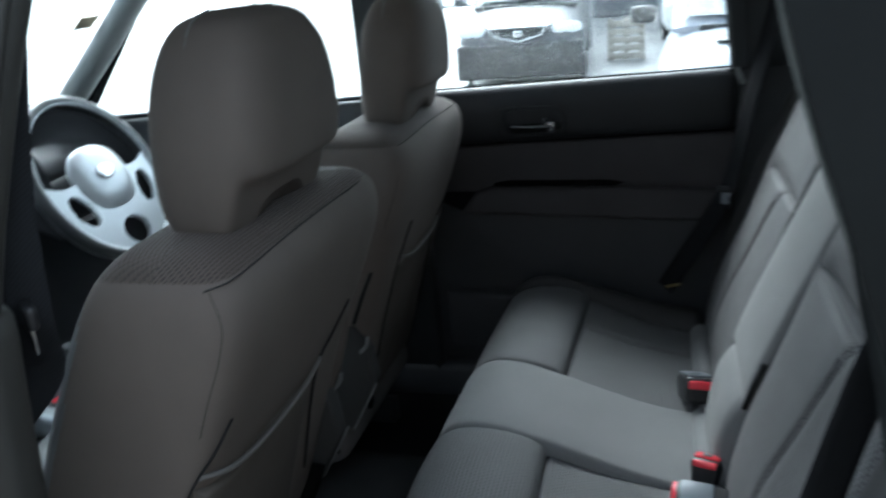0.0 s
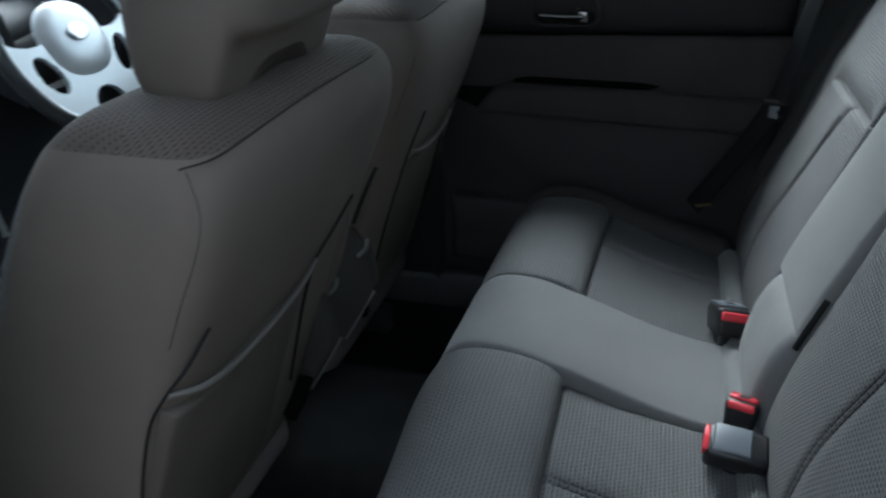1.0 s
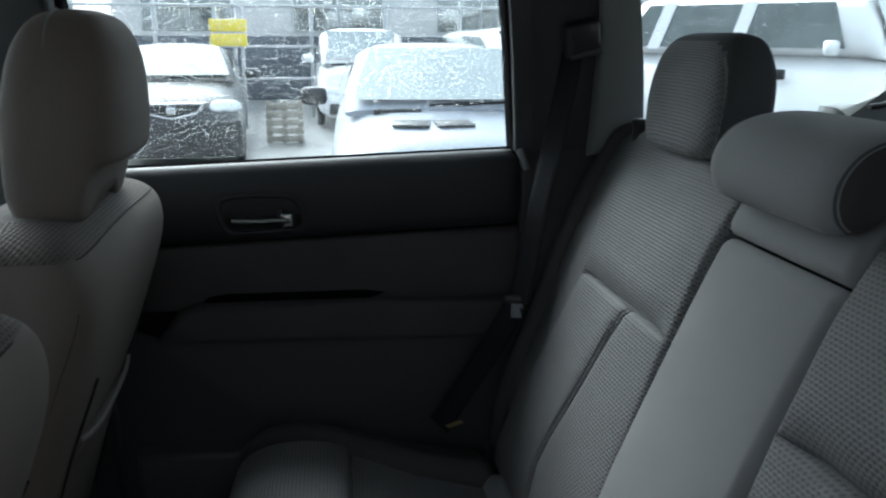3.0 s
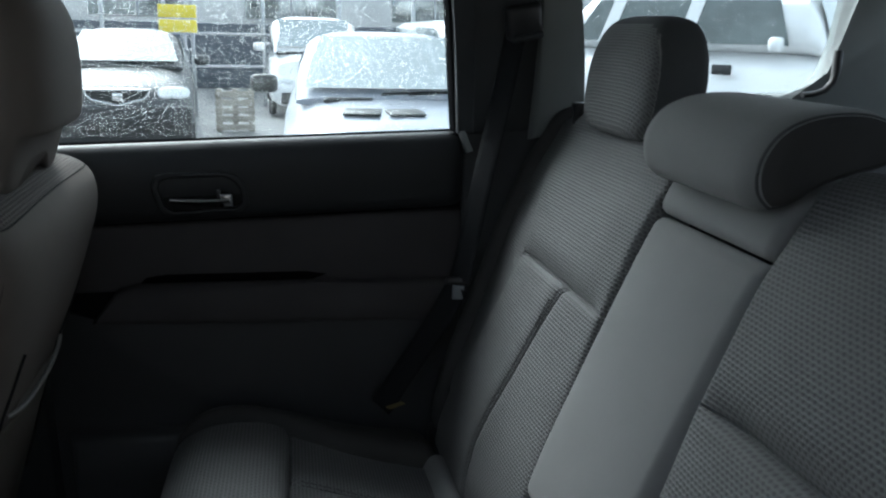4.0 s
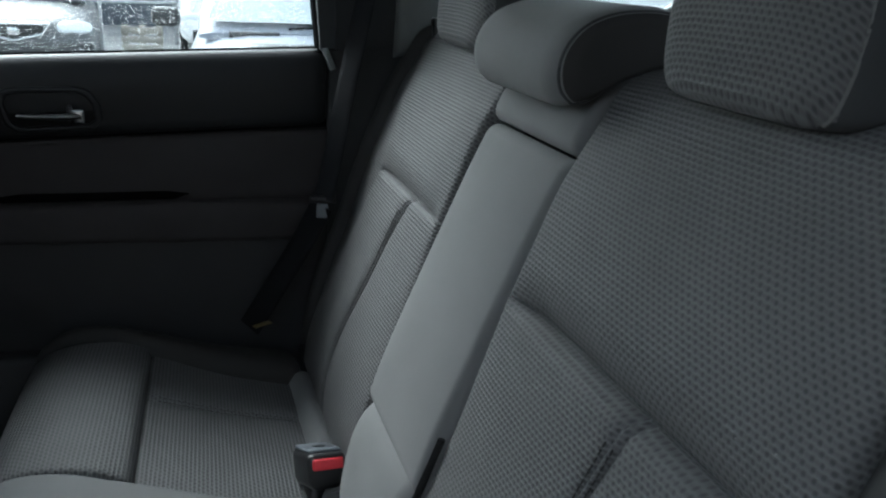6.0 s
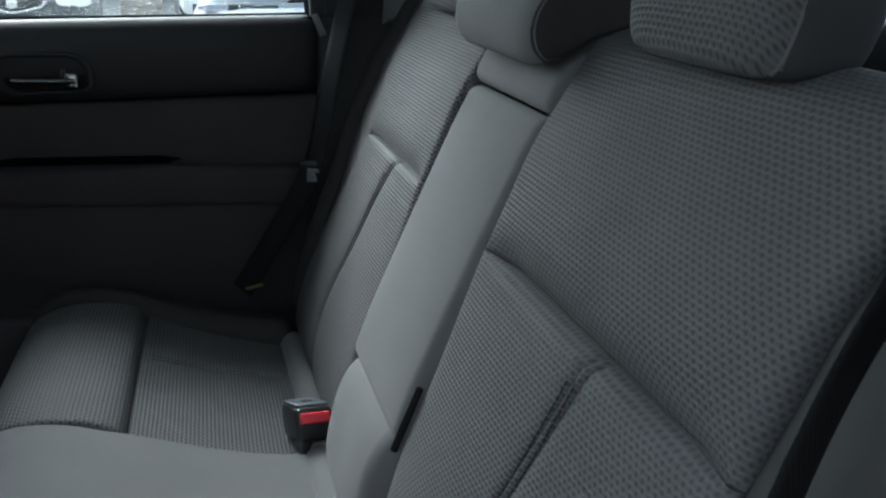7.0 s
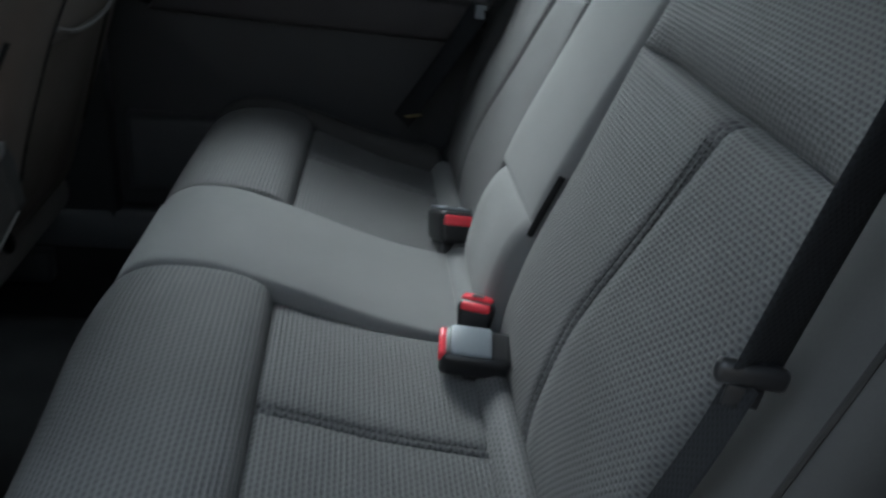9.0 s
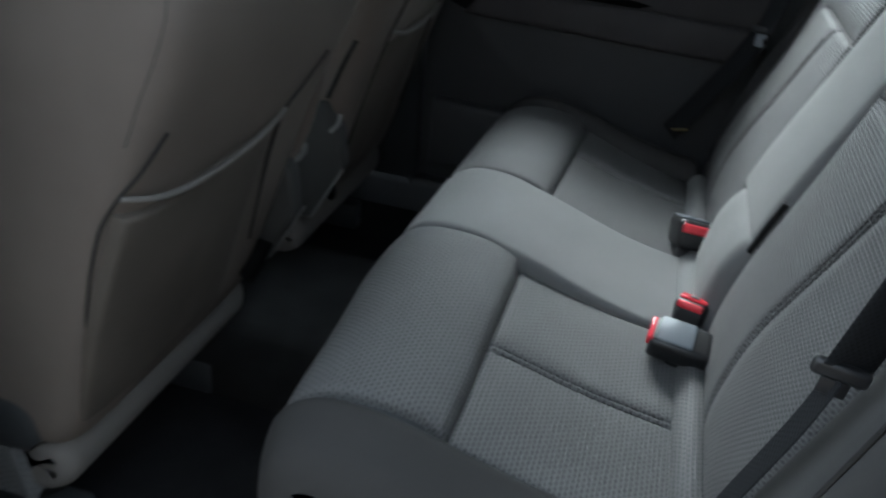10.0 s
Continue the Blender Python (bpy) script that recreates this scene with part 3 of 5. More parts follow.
arm = prism([(-0.33, 0.842), (0.30, 0.822), (0.33, 0.84), (0.352, 0.902), (0.11, 0.906), (0.075, 0.909), (-0.25, 0.912), (-0.285, 0.900)], -0.040, 0.0, 1, 0.016)
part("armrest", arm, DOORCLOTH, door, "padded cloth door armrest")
# black plate set proud of the cloth, painting the shade inside the slot
part("pull_slot_shade", prism([(-0.245, 0.911), (0.06, 0.908), (0.088, 0.918), (0.05, 0.924), (-0.20, 0.926), (-0.235, 0.921)], -0.0145, 0.0, 1, 0.002), SLOTSHADE, door, "black plate for the shade in the pull slot above the armrest")
part("lower_panel", prism([(-0.43, 0.41), (0.20, 0.41), (0.33, 0.60), (0.36, 0.885), (0.30, 0.815), (-0.33, 0.835), (-0.43, 0.89)], -0.006, 0.03, 1, 0.01), DOORLOW, door, "charcoal plastic lower door panel")
part("lower_pocket", prism([(-0.38, 0.46), (-0.02, 0.46), (0.02, 0.56), (-0.02, 0.62), (-0.38, 0.63)], -0.045, 0.0, 1, 0.014), DOORLOW, door)
# handle: recessed cup, rim, chrome lever
cup_out = [(-0.215, 1.088), (-0.207, 1.110), (-0.185, 1.115), (-0.085, 1.116), (-0.066, 1.108), (-0.052, 1.088), (-0.050, 1.058), (-0.064, 1.044), (-0.185, 1.038), (-0.203, 1.050)]
cup_in = [(-0.203, 1.086), (-0.198, 1.101), (-0.180, 1.106), (-0.092, 1.107), (-0.076, 1.100), (-0.064, 1.085), (-0.062, 1.060), (-0.073, 1.052), (-0.178, 1.047), (-0.193, 1.056)]
grip = part("door_handle", prism(cup_in, -0.024, -0.0225, 1, 0), GAP, door, "inner door handle in a dark recess")
part("surround", frame_ring(cup_in, cup_out, -0.032, -0.018, 1, 0.003), DOORTOP, grip)
part("lever", tube([(-0.182, 0.672, 1.068), (-0.15, 0.664, 1.067), (-0.11, 0.662, 1.067), (-0.082, 0.664, 1.068)], 0.009, 10, 0.006), LEVERCHROME, grip, "chrome lever")
part("lever_pivot", box(-0.100, -0.076, 0.658, 0.675, 1.055, 1.081, 0.004), LEVERCHROME, grip)
part("lever_hinge", box(-0.104, -0.097, 0.660, 0.675, 1.060, 1.086, 0.002), BLACKPLASTIC, grip)
# window opening
hole = [(-0.42, 1.153), (0.330, 1.180), (0.305, 1.38), (0.275, 1.575), (-0.43, 1.585)]
rim = [(-0.455, 1.135), (0.357, 1.163), (0.332, 1.385), (0.300, 1.61), (-0.46, 1.615)]
win = thing("window_1", "rain-spattered rear door window in a black frame", "car window", kind="structure")
part("window_frame", frame_ring(hole, rim, -0.004, 0.045, 1, 0.004), RUBBER, win, "black rubber-edged window frame")
part("seal_corner", prism([(0.350, 1.146), (0.362, 1.150), (0.344, 1.188), (0.334, 1.186)], -0.026, 0.0, 1, 0.003), GREYTRIM, win)


def pane(points, name, parent, side=1, off=0.02, glass=None):
    bm = bmesh.new()
    a = [bm.verts.new((x, side * (side_y(z) + off), z)) for x, z in points]
    b = [bm.verts.new((x, side * (side_y(z) + off + 0.004), z)) for x, z in points]
    bm.faces.new(a)
    bm.faces.new(b[::-1])
    for k in range(len(a)):
        bm.faces.new((a[k], b[k], b[(k + 1) % len(a)], a[(k + 1) % len(a)]))
    ob = part(name, bm, glass or GLASS, parent, smooth=False)
    ob.visible_shadow = False
    return ob


pane([(-0.44, 1.14), (0.345, 1.17), (0.318, 1.38), (0.288, 1.59), (-0.445, 1.60)], "pane", win, glass=TINTED)
qwin = thing("window_2", "rain-spattered rear quarter window", "car window", kind="structure")
pane([(0.56, 1.20), (1.06, 1.24), (1.12, 1.30), (1.12, 1.62), (0.47, 1.62)], "pane", qwin, glass=TINTED)
# far front door: window ledge and frame
fdoor = thing("door_2", "closed front door with black lining", "car door", kind="structure")
part("inner_panel", prism([(-1.45, 0.41), (-0.52, 0.41), (-0.53, 1.145), (-1.55, 1.105)], -0.02, 0.03, 1, 0.01), BLACKTRIM, fdoor)
part("window_frame", frame_ring([(-1.42, 1.12), (-0.55, 1.15), (-0.555, 1.575), (-1.02, 1.56)], [(-1.52, 1.10), (-0.525, 1.13), (-0.53, 1.61), (-1.0, 1.61)], -0.004, 0.04, 1, 0.004), RUBBER, fdoor)
ndoor = thing("door_3", "closed front passenger door with black lining", "car door", kind="structure")
part("inner_panel", prism([(-1.45, 0.41), (-0.67, 0.41), (-0.67, 1.125), (-1.55, 1.085)], -0.02, 0.03, -1, 0.01), BLACKTRIM, ndoor)
part("window_frame", frame_ring([(-1.42, 1.10), (-0.69, 1.13), (-0.64, 1.575), (-1.02, 1.56)], [(-1.52, 1.08), (-0.665, 1.11), (-0.615, 1.61), (-1.0, 1.61)], -0.004, 0.04, -1, 0.004), RUBBER, ndoor)

pane([(-1.50, 1.11), (-0.53, 1.14), (-0.535, 1.60), (-1.00, 1.60)], "pane", fdoor)
pane([(-1.50, 1.09), (-0.67, 1.12), (-0.62, 1.60), (-1.00, 1.60)], "pane", ndoor, -1)
screen = thing("window_3", "clear laminated windscreen", "windscreen", kind="structure")
bm = bmesh.new()
front = [[bm.verts.new((x - 0.10 * (1 - k * k) + d, k * w, z)) for x, w, z in ((-0.97, 0.56, 1.635), (-1.28, 0.62, 1.37), (-1.60, 0.67, 1.08))] for d in (0.0, 0.005) for k in (-1, -0.6, -0.2, 0.2, 0.6, 1)]
for a, b in zip(front[:6], front[1:6]):
    for k in range(2):
        bm.faces.new((a[k], a[k + 1], b[k + 1], b[k]))
for a, b in zip(front[6:], front[7:]):
    for k in range(2):
        bm.faces.new((a[k], a[k + 1], b[k + 1], b[k]))
loop = [front[0][0], front[1][0], front[2][0], front[3][0], front[4][0], front[5][0], front[5][1], front[5][2], front[4][2], front[3][2], front[2][2], front[1][2], front[0][2], front[0][1]]
back_loop = [front[6][0], front[7][0], front[8][0], front[9][0], front[10][0], front[11][0], front[11][1], front[11][2], front[10][2], front[9][2], front[8][2], front[7][2], front[6][2], front[6][1]]
for k in range(14):
    bm.faces.new((loop[k], loop[(k + 1) % 14], back_loop[(k + 1) % 14], back_loop[k]))
part("pane", bm, GLASS, screen).visible_shadow = False

# raindrops on the outer faces of the far panes
def raindrops(name, label, x0, x1, z0, z1, count, seed):
    """Flat drops of two sizes on the outer face of a far pane."""
    rnd = random.Random(seed)
    verts, faces = [], []
    for _ in range(count):
        x, z = rnd.uniform(x0, x1), rnd.uniform(z0, z1)
        size = 0.0003 + 0.0003 * rnd.random() if rnd.random() < 0.7 else 0.0005 + 0.0006 * rnd.random() ** 2
        tall = size * rnd.choice((1.0, 1.05, 1.1, 1.3))
        y = side_y(z) + 0.0241
        lean = -0.22
        b = len(verts)
        for ring, (rr, hh) in enumerate(((1.0, 0.0), (0.70, 0.17))):
            for k in range(7):
                a = 2 * math.pi * k / 7
                dz = math.sin(a) * tall * rr
                verts.append((x + math.cos(a) * size * rr, y + lean * dz + hh * size, z + dz))
        verts.append((x, y + 0.24 * size, z))
        for k in range(7):
            faces.append((b + k, b + (k + 1) % 7, b + 7 + (k + 1) % 7, b + 7 + k))
            faces.append((b + 7 + k, b + 7 + (k + 1) % 7, b + 14))
        faces.append(tuple(b + k for k in reversed(range(7))))
    me = bpy.data.meshes.new(name)
    me.from_pydata(verts, [], faces)
    me.materials.append(WATER)
    me.polygons.foreach_set("use_smooth", [True] * len(me.polygons))
    ob = tagged(new(name, me), label, "raindrops", kind="stuff")
    ob.visible_shadow = False
    return ob


raindrops("raindrops", "clear raindrops spattered over the rear door window", -0.41, 0.31, 1.17, 1.57, 22000, 3)
raindrops("raindrops", "clear raindrops spattered over the rear quarter window", 0.56, 1.10, 1.26, 1.58, 4500, 4)

# ---- rear seat ----
CUSH = [(-0.180, 0.36), (-0.203, 0.48), (-0.212, 0.58), (-0.206, 0.635), (-0.188, 0.672), (-0.145, 0.695), (-0.085, 0.700), (-0.030, 0.690), (0.008, 0.662)]
SIT = [(-0.006, 0.662), (0.05, 0.644), (0.12, 0.625), (0.19, 0.612), (0.250, 0.606)]
BITE = [(0.238, 0.598), (0.248, 0.618), (0.264, 0.628), (0.282, 0.620), (0.290, 0.600)]


def skew(y, a):
    """The front of the bench is sewn a little towards the far side."""
    return y + 0.03 * max(0.0, 1 - abs(y) / 0.54) * min(1.0, max(0.0, 0.95 - a) * 3.5)


bench = thing("bench_seat", "grey cloth rear bench cushion with dimpled panels", "car seat")
part("cushion_base", box(-0.14, 0.40, -0.615, 0.615, 0.32, 0.575, 0.02), GAP, bench)
def taper(side):
    """The seat panel narrows towards the backrest on its outer side."""
    return lambda y, a: y + side * (0.025 - 0.075 * a) * max(0.0, (abs(y) - 0.128) / 0.417) ** 2 if side > 0 else y


def swept(bm):
    """The bench front is fullest on the near side and lies a little further back at the far end."""
    for v in bm.verts:
        v.co.x += sweep(v.co.x, v.co.y)
    return bm


def sweep(x, y):
    return 0.016 * min(max((y - 0.128) / 0.417, 0.0), 1.2) * min(max((0.25 - x) / 0.22, 0.0), 1.0) - 0.014 * math.exp(-((y + 0.20) / 0.16) ** 2) * min(max((-0.05 - x) / 0.12, 0.0), 1.0)


for side in (1, -1):
    y = sorted((side * 0.128, side * 0.545))
    seam = 0.385 if side > 0 else -0.345
    part("front_band", swept(pad(CUSH, *y, r=0.009, depth=0.05, puff=0.004, ymap=skew, n=34, end=(0.036, 0.024))), BENCHMESH, bench)
    part("rear_roll", pad(BITE, *sorted((side * 0.128, side * (0.505 if side > 0 else 0.545))), r=0.005, depth=0.04, n=14), PLAIN if side > 0 else BENCHMESH, bench)
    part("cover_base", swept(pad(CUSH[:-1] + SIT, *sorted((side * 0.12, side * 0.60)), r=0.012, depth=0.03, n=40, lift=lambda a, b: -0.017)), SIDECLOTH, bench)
    part("seat_panel", swept(pad(SIT, *y, r=0.007, depth=0.05, puff=0.005, seams=(seam,), groove=0.005, ymap=taper(side))), BENCHMESH, bench, "dimpled grey cloth seat panel with a stitched seam")
    for d in (-0.006, 0.006):
        part("seam_stitching", stitches([(x + sweep(x, seam), taper(side)(seam + d, x / 0.24), z) for x, z in ((0.012, 0.6565), (0.05, 0.646), (0.12, 0.627), (0.19, 0.614), (0.232, 0.607))]), THREAD, bench)
    yb = sorted((side * 0.547, side * 0.650))
    full = CUSH[:-3] + [(-0.085, 0.694), (-0.02, 0.680), (0.05, 0.660), (0.14, 0.640), (0.27, 0.625)]
    drop = (lambda a, b: -0.04 * max(0, b - 0.15) ** 1.5 + 0.012 * min(max((a - 0.42) / 0.12, 0), 1)) if side > 0 else (lambda a, b: -0.04 * max(0, 0.85 - b) ** 1.5)
    part("side_bolster", swept(pad(full, *yb, r=0.028, depth=0.14, n=40, puff=0.004, lift=drop, ymap=(lambda y, a: y + (0.030 - 0.085 * min(max((a - 0.45) / 0.55, 0), 1)) * max(0.0, 1 - (y - 0.547) / 0.103)) if side > 0 else None)), SHADECLOTH, bench, "cloth side bolster with shade put into its dark grey")
part("centre_section", swept(pad(CUSH[:-2] + [(-0.03, 0.690), (0.03, 0.670), (0.10, 0.645), (0.17, 0.625), (0.246, 0.612)], -0.127, 0.127, r=0.010, depth=0.06, n=48, puff=0.004, ymap=lambda y, a: y + 0.03 * min(1.0, max(0.0, 0.62 - a) * 6))), PLAIN, bench, "plain light grey cloth centre section")
part("centre_rear_strip", pad([(0.230, 0.598), (0.240, 0.618), (0.264, 0.626), (0.290, 0.610)], -0.127, 0.127, r=0.008, depth=0.05, n=8, puff=0.002), PLAIN, bench)

# backrests
def ease(t):
    t = min(max(t, 0.0), 1.0)
    return t * t * (3 - 2 * t)


def back_x(z):
    return 0.307 + 0.42 * (z - 0.781)


LOW = [(0.280, 0.600), (0.284, 0.650), (0.293, 0.70), (0.315, 0.78), (0.352, 0.88), (0.396, 1.012)]
UP = [(0.3975, 1.0145), (back_x(1.07) - 0.008, 1.07), (back_x(1.13) - 0.008, 1.13), (back_x(1.19) + 0.002, 1.19), (0.505, 1.228), (0.545, 1.245), (0.585, 1.235)]
for side in (1, -1):
    back = thing("rear_seat", "grey rear seat back with dimpled cloth panels", "car seat", group="rear backrests")
    shape = [(0.32, 0.58), (0.325, 0.66), (back_x(1.0) + 0.03, 1.0), (back_x(1.19) + 0.03, 1.19), (0.56, 1.225), (0.60, 1.21), (0.60, 1.15), (0.40, 0.60)]
    bm = bmesh.new()
    ys = sorted((side * 0.13, side * 0.60))
    a = [bm.verts.new((x, ys[0], z)) for x, z in shape]
    b = [bm.verts.new((x, ys[1], z)) for x, z in shape]
    bm.faces.new(a)
    bm.faces.new(b[::-1])
    for k in range(len(a)):
        bm.faces.new((a[k], b[k], b[(k + 1) % len(a)], a[(k + 1) % len(a)]))
    part("back_frame", bm, GAP, back, smooth=False)
    wide = 0.535 if side > 0 else 0.572
    y = sorted((side * 0.126, side * wide))
    seam = side * (0.350 if side > 0 else 0.372)
    lean_seam = lambda y, a, side=side, seam=seam: y + (0.035 - 0.120 * max(a, 0.3) if side > 0 else 0.030 - 0.050 * ease((a - 0.3) / 0.75)) * ease(1 - abs(y - seam) / 0.16)
    narrow = lambda y, a, f=lean_seam, side=side: f(y, a) + (0.070 - 0.150 * a) * max(0.0, (y - 0.126) / 0.409) ** 6 if side > 0 else f(y, a)
    widen = lambda y, a, side=side: y - 0.070 * (1 - a) ** 2 * max(0.0, (y - 0.126) / 0.409) ** 2 if side > 0 else y
    tuck = lambda y, wide=wide: ease((abs(y) - 0.130) / 0.05) * (0.35 + 0.65 * ease((wide - abs(y)) / 0.06))
    part("cover_base", pad(LOW[:-1] + [(0.397, 1.014)] + UP[1:], *sorted((side * 0.128, side * 0.625)), r=0.012, depth=0.03, n=40, lift=(lambda a, b: -0.022) if side > 0 else (lambda a, b: -0.045)), BOLSTERSHADE, back)
    part("lower_panel", pad(LOW, *y, r=0.012, depth=0.05, puff=0.008, seams=(seam,), groove=0.005, end=(0.011, 0.009) if side > 0 else (0.018, 0.017), fade=tuck, ymap=narrow), MESH, back, "dimpled grey cloth lower back panel with a stitched seam")
    part("upper_panel", pad(UP, *y, r=0.012, depth=0.05, puff=0.006, start=(0.044, 0.014) if side > 0 else (0.050, 0.024), fade=tuck, ymap=widen), MESH, back, "dimpled grey cloth upper back panel")
    for d in (-0.006, 0.006):
        part("seam_stitching", stitches([(x - 0.0062, lean_seam(seam + d, (z - 0.6) / 0.412), z) for x, z in ((0.290, 0.68), (0.299, 0.72), (0.322, 0.80), (0.340, 0.85), (0.358, 0.90), (0.374, 0.95), (0.388, 0.99))]), THREAD, back)
    full = LOW[:-1] + [(0.396, 1.01)] + UP[1:]
    if side > 0:
        part("ribbed_strip", pad(full[2:], 0.46, 0.640, r=0.014, depth=0.05, n=40, lift=lambda a, b: -0.004 - 0.022 * b * b), MESH, back, "ribbed cloth strip beside the panels")
        yb, swell = (0.622, 0.672), lambda a, b: 0.004 * math.sin(math.pi * min(b * 1.4, 1)) - 0.03 * max(0, a - 0.75) * b - 0.008
    else:
        yb, swell = (-0.735, -0.560), lambda a, b: 0.046 * ease((0.97 - b) / 0.62) * (1 - 0.8 * max(a - 0.70, 0) / 0.30) - 0.010
    part("side_bolster", pad(full, *yb, r=0.035 if side < 0 else 0.03, depth=0.10, n=44, puff=0.002, lift=swell), BOLSTERSHADE, back, "plain cloth side bolster with shade put into its grey")
    if side < 0:
        part("bolster_seam", tube([(0.296, -0.716, 0.82), (0.324, -0.715, 0.907), (0.345, -0.714, 0.97), (0.368, -0.712, 1.04)], 0.0022, 6), THREAD, back)
    knob = part("release_knob", stack([(1.215, 0.515, side * 0.553, 0.011, 0.011), (1.235, 0.517, side * 0.553, 0.011, 0.011), (1.245, 0.517, side * 0.553, 0.014, 0.016), (1.252, 0.517, side * 0.553, 0.012, 0.014)], 2.5, 16), BLACKPLASTIC, back, "black backrest release knob")

arm = thing("folding_armrest", "plain grey fold-down centre armrest, folded up between backrests", "armrest")
ARM = [(back_x(0.772) - 0.002, 0.772), (back_x(0.85) - 0.006, 0.85), (back_x(1.0) - 0.006, 1.0), (back_x(1.10) - 0.005, 1.10), (back_x(1.153) - 0.003, 1.153)]
part("armrest_pad", pad(ARM, -0.1255, 0.1255, r=0.018, depth=0.09, puff=0.006), PLAIN, arm)
part("top_strip", pad([(back_x(1.154) - 0.003, 1.154), (back_x(1.18) - 0.005, 1.18), (back_x(1.21) + 0.004, 1.21), (0.53, 1.225), (0.58, 1.225)], -0.123, 0.123, r=0.013, depth=0.05, puff=0.005), PLAIN, arm)
# dark tube painting the shade of the gap between armrest and near backrest
part("strap_slot_shade", tube([(0.305, -0.121, 0.765), (0.315, -0.127, 0.80), (0.332, -0.129, 0.848)], 0.0032, 8, 0.0045), GAP, arm, "dark tube for the shade in the slot beside the armrest")
part("lower_pad", pad([(0.266, 0.600), (0.268, 0.640), (0.274, 0.68), (0.286, 0.73), (0.308, 0.768), (0.340, 0.785)], -0.122, 0.122, r=0.03, depth=0.08, puff=0.012), PLAIN, arm, "plain grey pad below the armrest")
part("inner_frame", box(0.0, 0.05, -0.12, 0.12, 0.0, 0.55, 0.01), GAP, arm).matrix_basis = pose(back_x(0.66) + 0.045, 0, 0.66, 0, 22.8, 0)

# ---- head restraints ----
def head_restraint(name, label, group, cx, cy, z0, z1, hx, hy, lean, cover, plain, front, top=0.72, low=0.86, tuck=0.0, split=0.15):
    ob = thing(name, label, "headrest", group, at=(cx, cy, z0))
    h = z1 - z0
    keys = [(0.0, 0, 0, hx * 0.45, hy * 0.60), (h * 0.03, 0, 0, hx * 0.80, hy * low), (h * 0.14, 0, 0, hx * 0.97, hy * 0.95), (h * 0.38, 0, 0, hx, hy), (h * 0.62, 0, 0, hx * 0.97, hy * 0.97), (h * 0.82, 0, 0, hx * 0.85, hy * (top + 1) / 2), (h * 0.95, 0, 0, hx * 0.58, hy * top), (h, 0, 0, hx * 0.22, hy * top * 0.6)]
    bm = stack(smooth_levels(keys, 30), 3.8, 56)
    for v in bm.verts:
        if tuck:
            f = min(max(v.co.x / hx - 0.28, 0) / 0.32, 1.0)
            v.co.z += tuck * f * f * (3 - 2 * f) * max(0.0, 1 - v.co.z / (h * 0.55)) ** 1.5
        v.co.x += lean * v.co.z
    edge = hx * split
    face = take(bm, (lambda c: c.x - lean * c.z < edge) if front < 0 else (lambda c: c.x - lean * c.z > -edge))
    part("front_cover", face, cover, ob)
    part("back_cover", bm, plain, ob)
    # piping round the join
    loop = []
    for k in smooth_levels(keys, 22):
        g = abs(edge) / max(k[3], 1e-6)
        if g < 0.95:
            lift = tuck * ease(((-edge if front > 0 else edge) / hx - 0.28) / 0.32) if tuck else 0.0
            loop.append((lean * k[0] + (edge if front < 0 else -edge), k[4] * (1 - g ** 3.8) ** (1 / 3.8), k[0] + lift))
    for s in (1, -1):
        part("seam_piping", tube([(x, s * y * (1 - 0.02), z) for x, y, z in loop[1:-1]], 0.0022, 6), cover if cover is PLAIN else PIPING, ob)
    for s in (1, -1):
        part("post", tube([(lean * 0.01, s * 0.055, 0.02), (-lean * 0.03 - 0.004, s * 0.055, -0.05)], 0.0065, 12), STEEL, ob, "steel headrest post")
        part("post_collar", stack([(-0.030, -0.004, s * 0.055, 0.014, 0.014), (-0.016, -0.002, s * 0.055, 0.014, 0.014), (-0.012, -0.002, s * 0.055, 0.011, 0.011)], 2.4, 16), BLACKPLASTIC, ob)
    return ob


for y, z0, hy in ((0.335, 1.222, 0.127), (-0.338, 1.234, 0.119)):
    head_restraint("headrest", "rear headrest in ribbed grey cloth with dark sides", "rear headrests", 0.520, y, z0, z0 + 0.172, 0.054, hy, 0.10, MESH, SIDECLOTH, -1, split=-0.62)
saddle = thing("headrest", "low saddle-shaped plain grey centre headrest", "headrest", "rear headrests", at=(0.0, 0.0, 0.0))
SADDLE = [(0.446, 1.203), (0.434, 1.214), (0.428, 1.236), (0.434, 1.262), (0.455, 1.286), (0.490, 1.300), (0.535, 1.304), (0.570, 1.299), (0.594, 1.285), (0.598, 1.264), (0.582, 1.249), (0.545, 1.240), (0.505, 1.228), (0.470, 1.208)]
def loft_y(profile, y0, y1, r=0.02, m=14):
    cx = sum(p[0] for p in profile) / len(profile)
    cz = sum(p[1] for p in profile) / len(profile)
    bm = bmesh.new()
    uv = bm.loops.layers.uv.new("UVMap")
    rings = []
    for y in spread(y0, y1, m, r):
        d = min(y - y0, y1 - y)
        f = 1.0 if d >= r else 0.66 + 0.34 * math.sqrt(max(1 - (1 - d / r) ** 2, 0))
        rings.append([bm.verts.new((cx + (x - cx) * f, y, cz + (z - cz) * f)) for x, z in profile])
    for a, b in zip(rings, rings[1:]):
        for k in range(len(a)):
            bm.faces.new((a[k], a[(k + 1) % len(a)], b[(k + 1) % len(a)], b[k]))
    bm.faces.new(rings[0])
    bm.faces.new(rings[-1][::-1])
    return bm


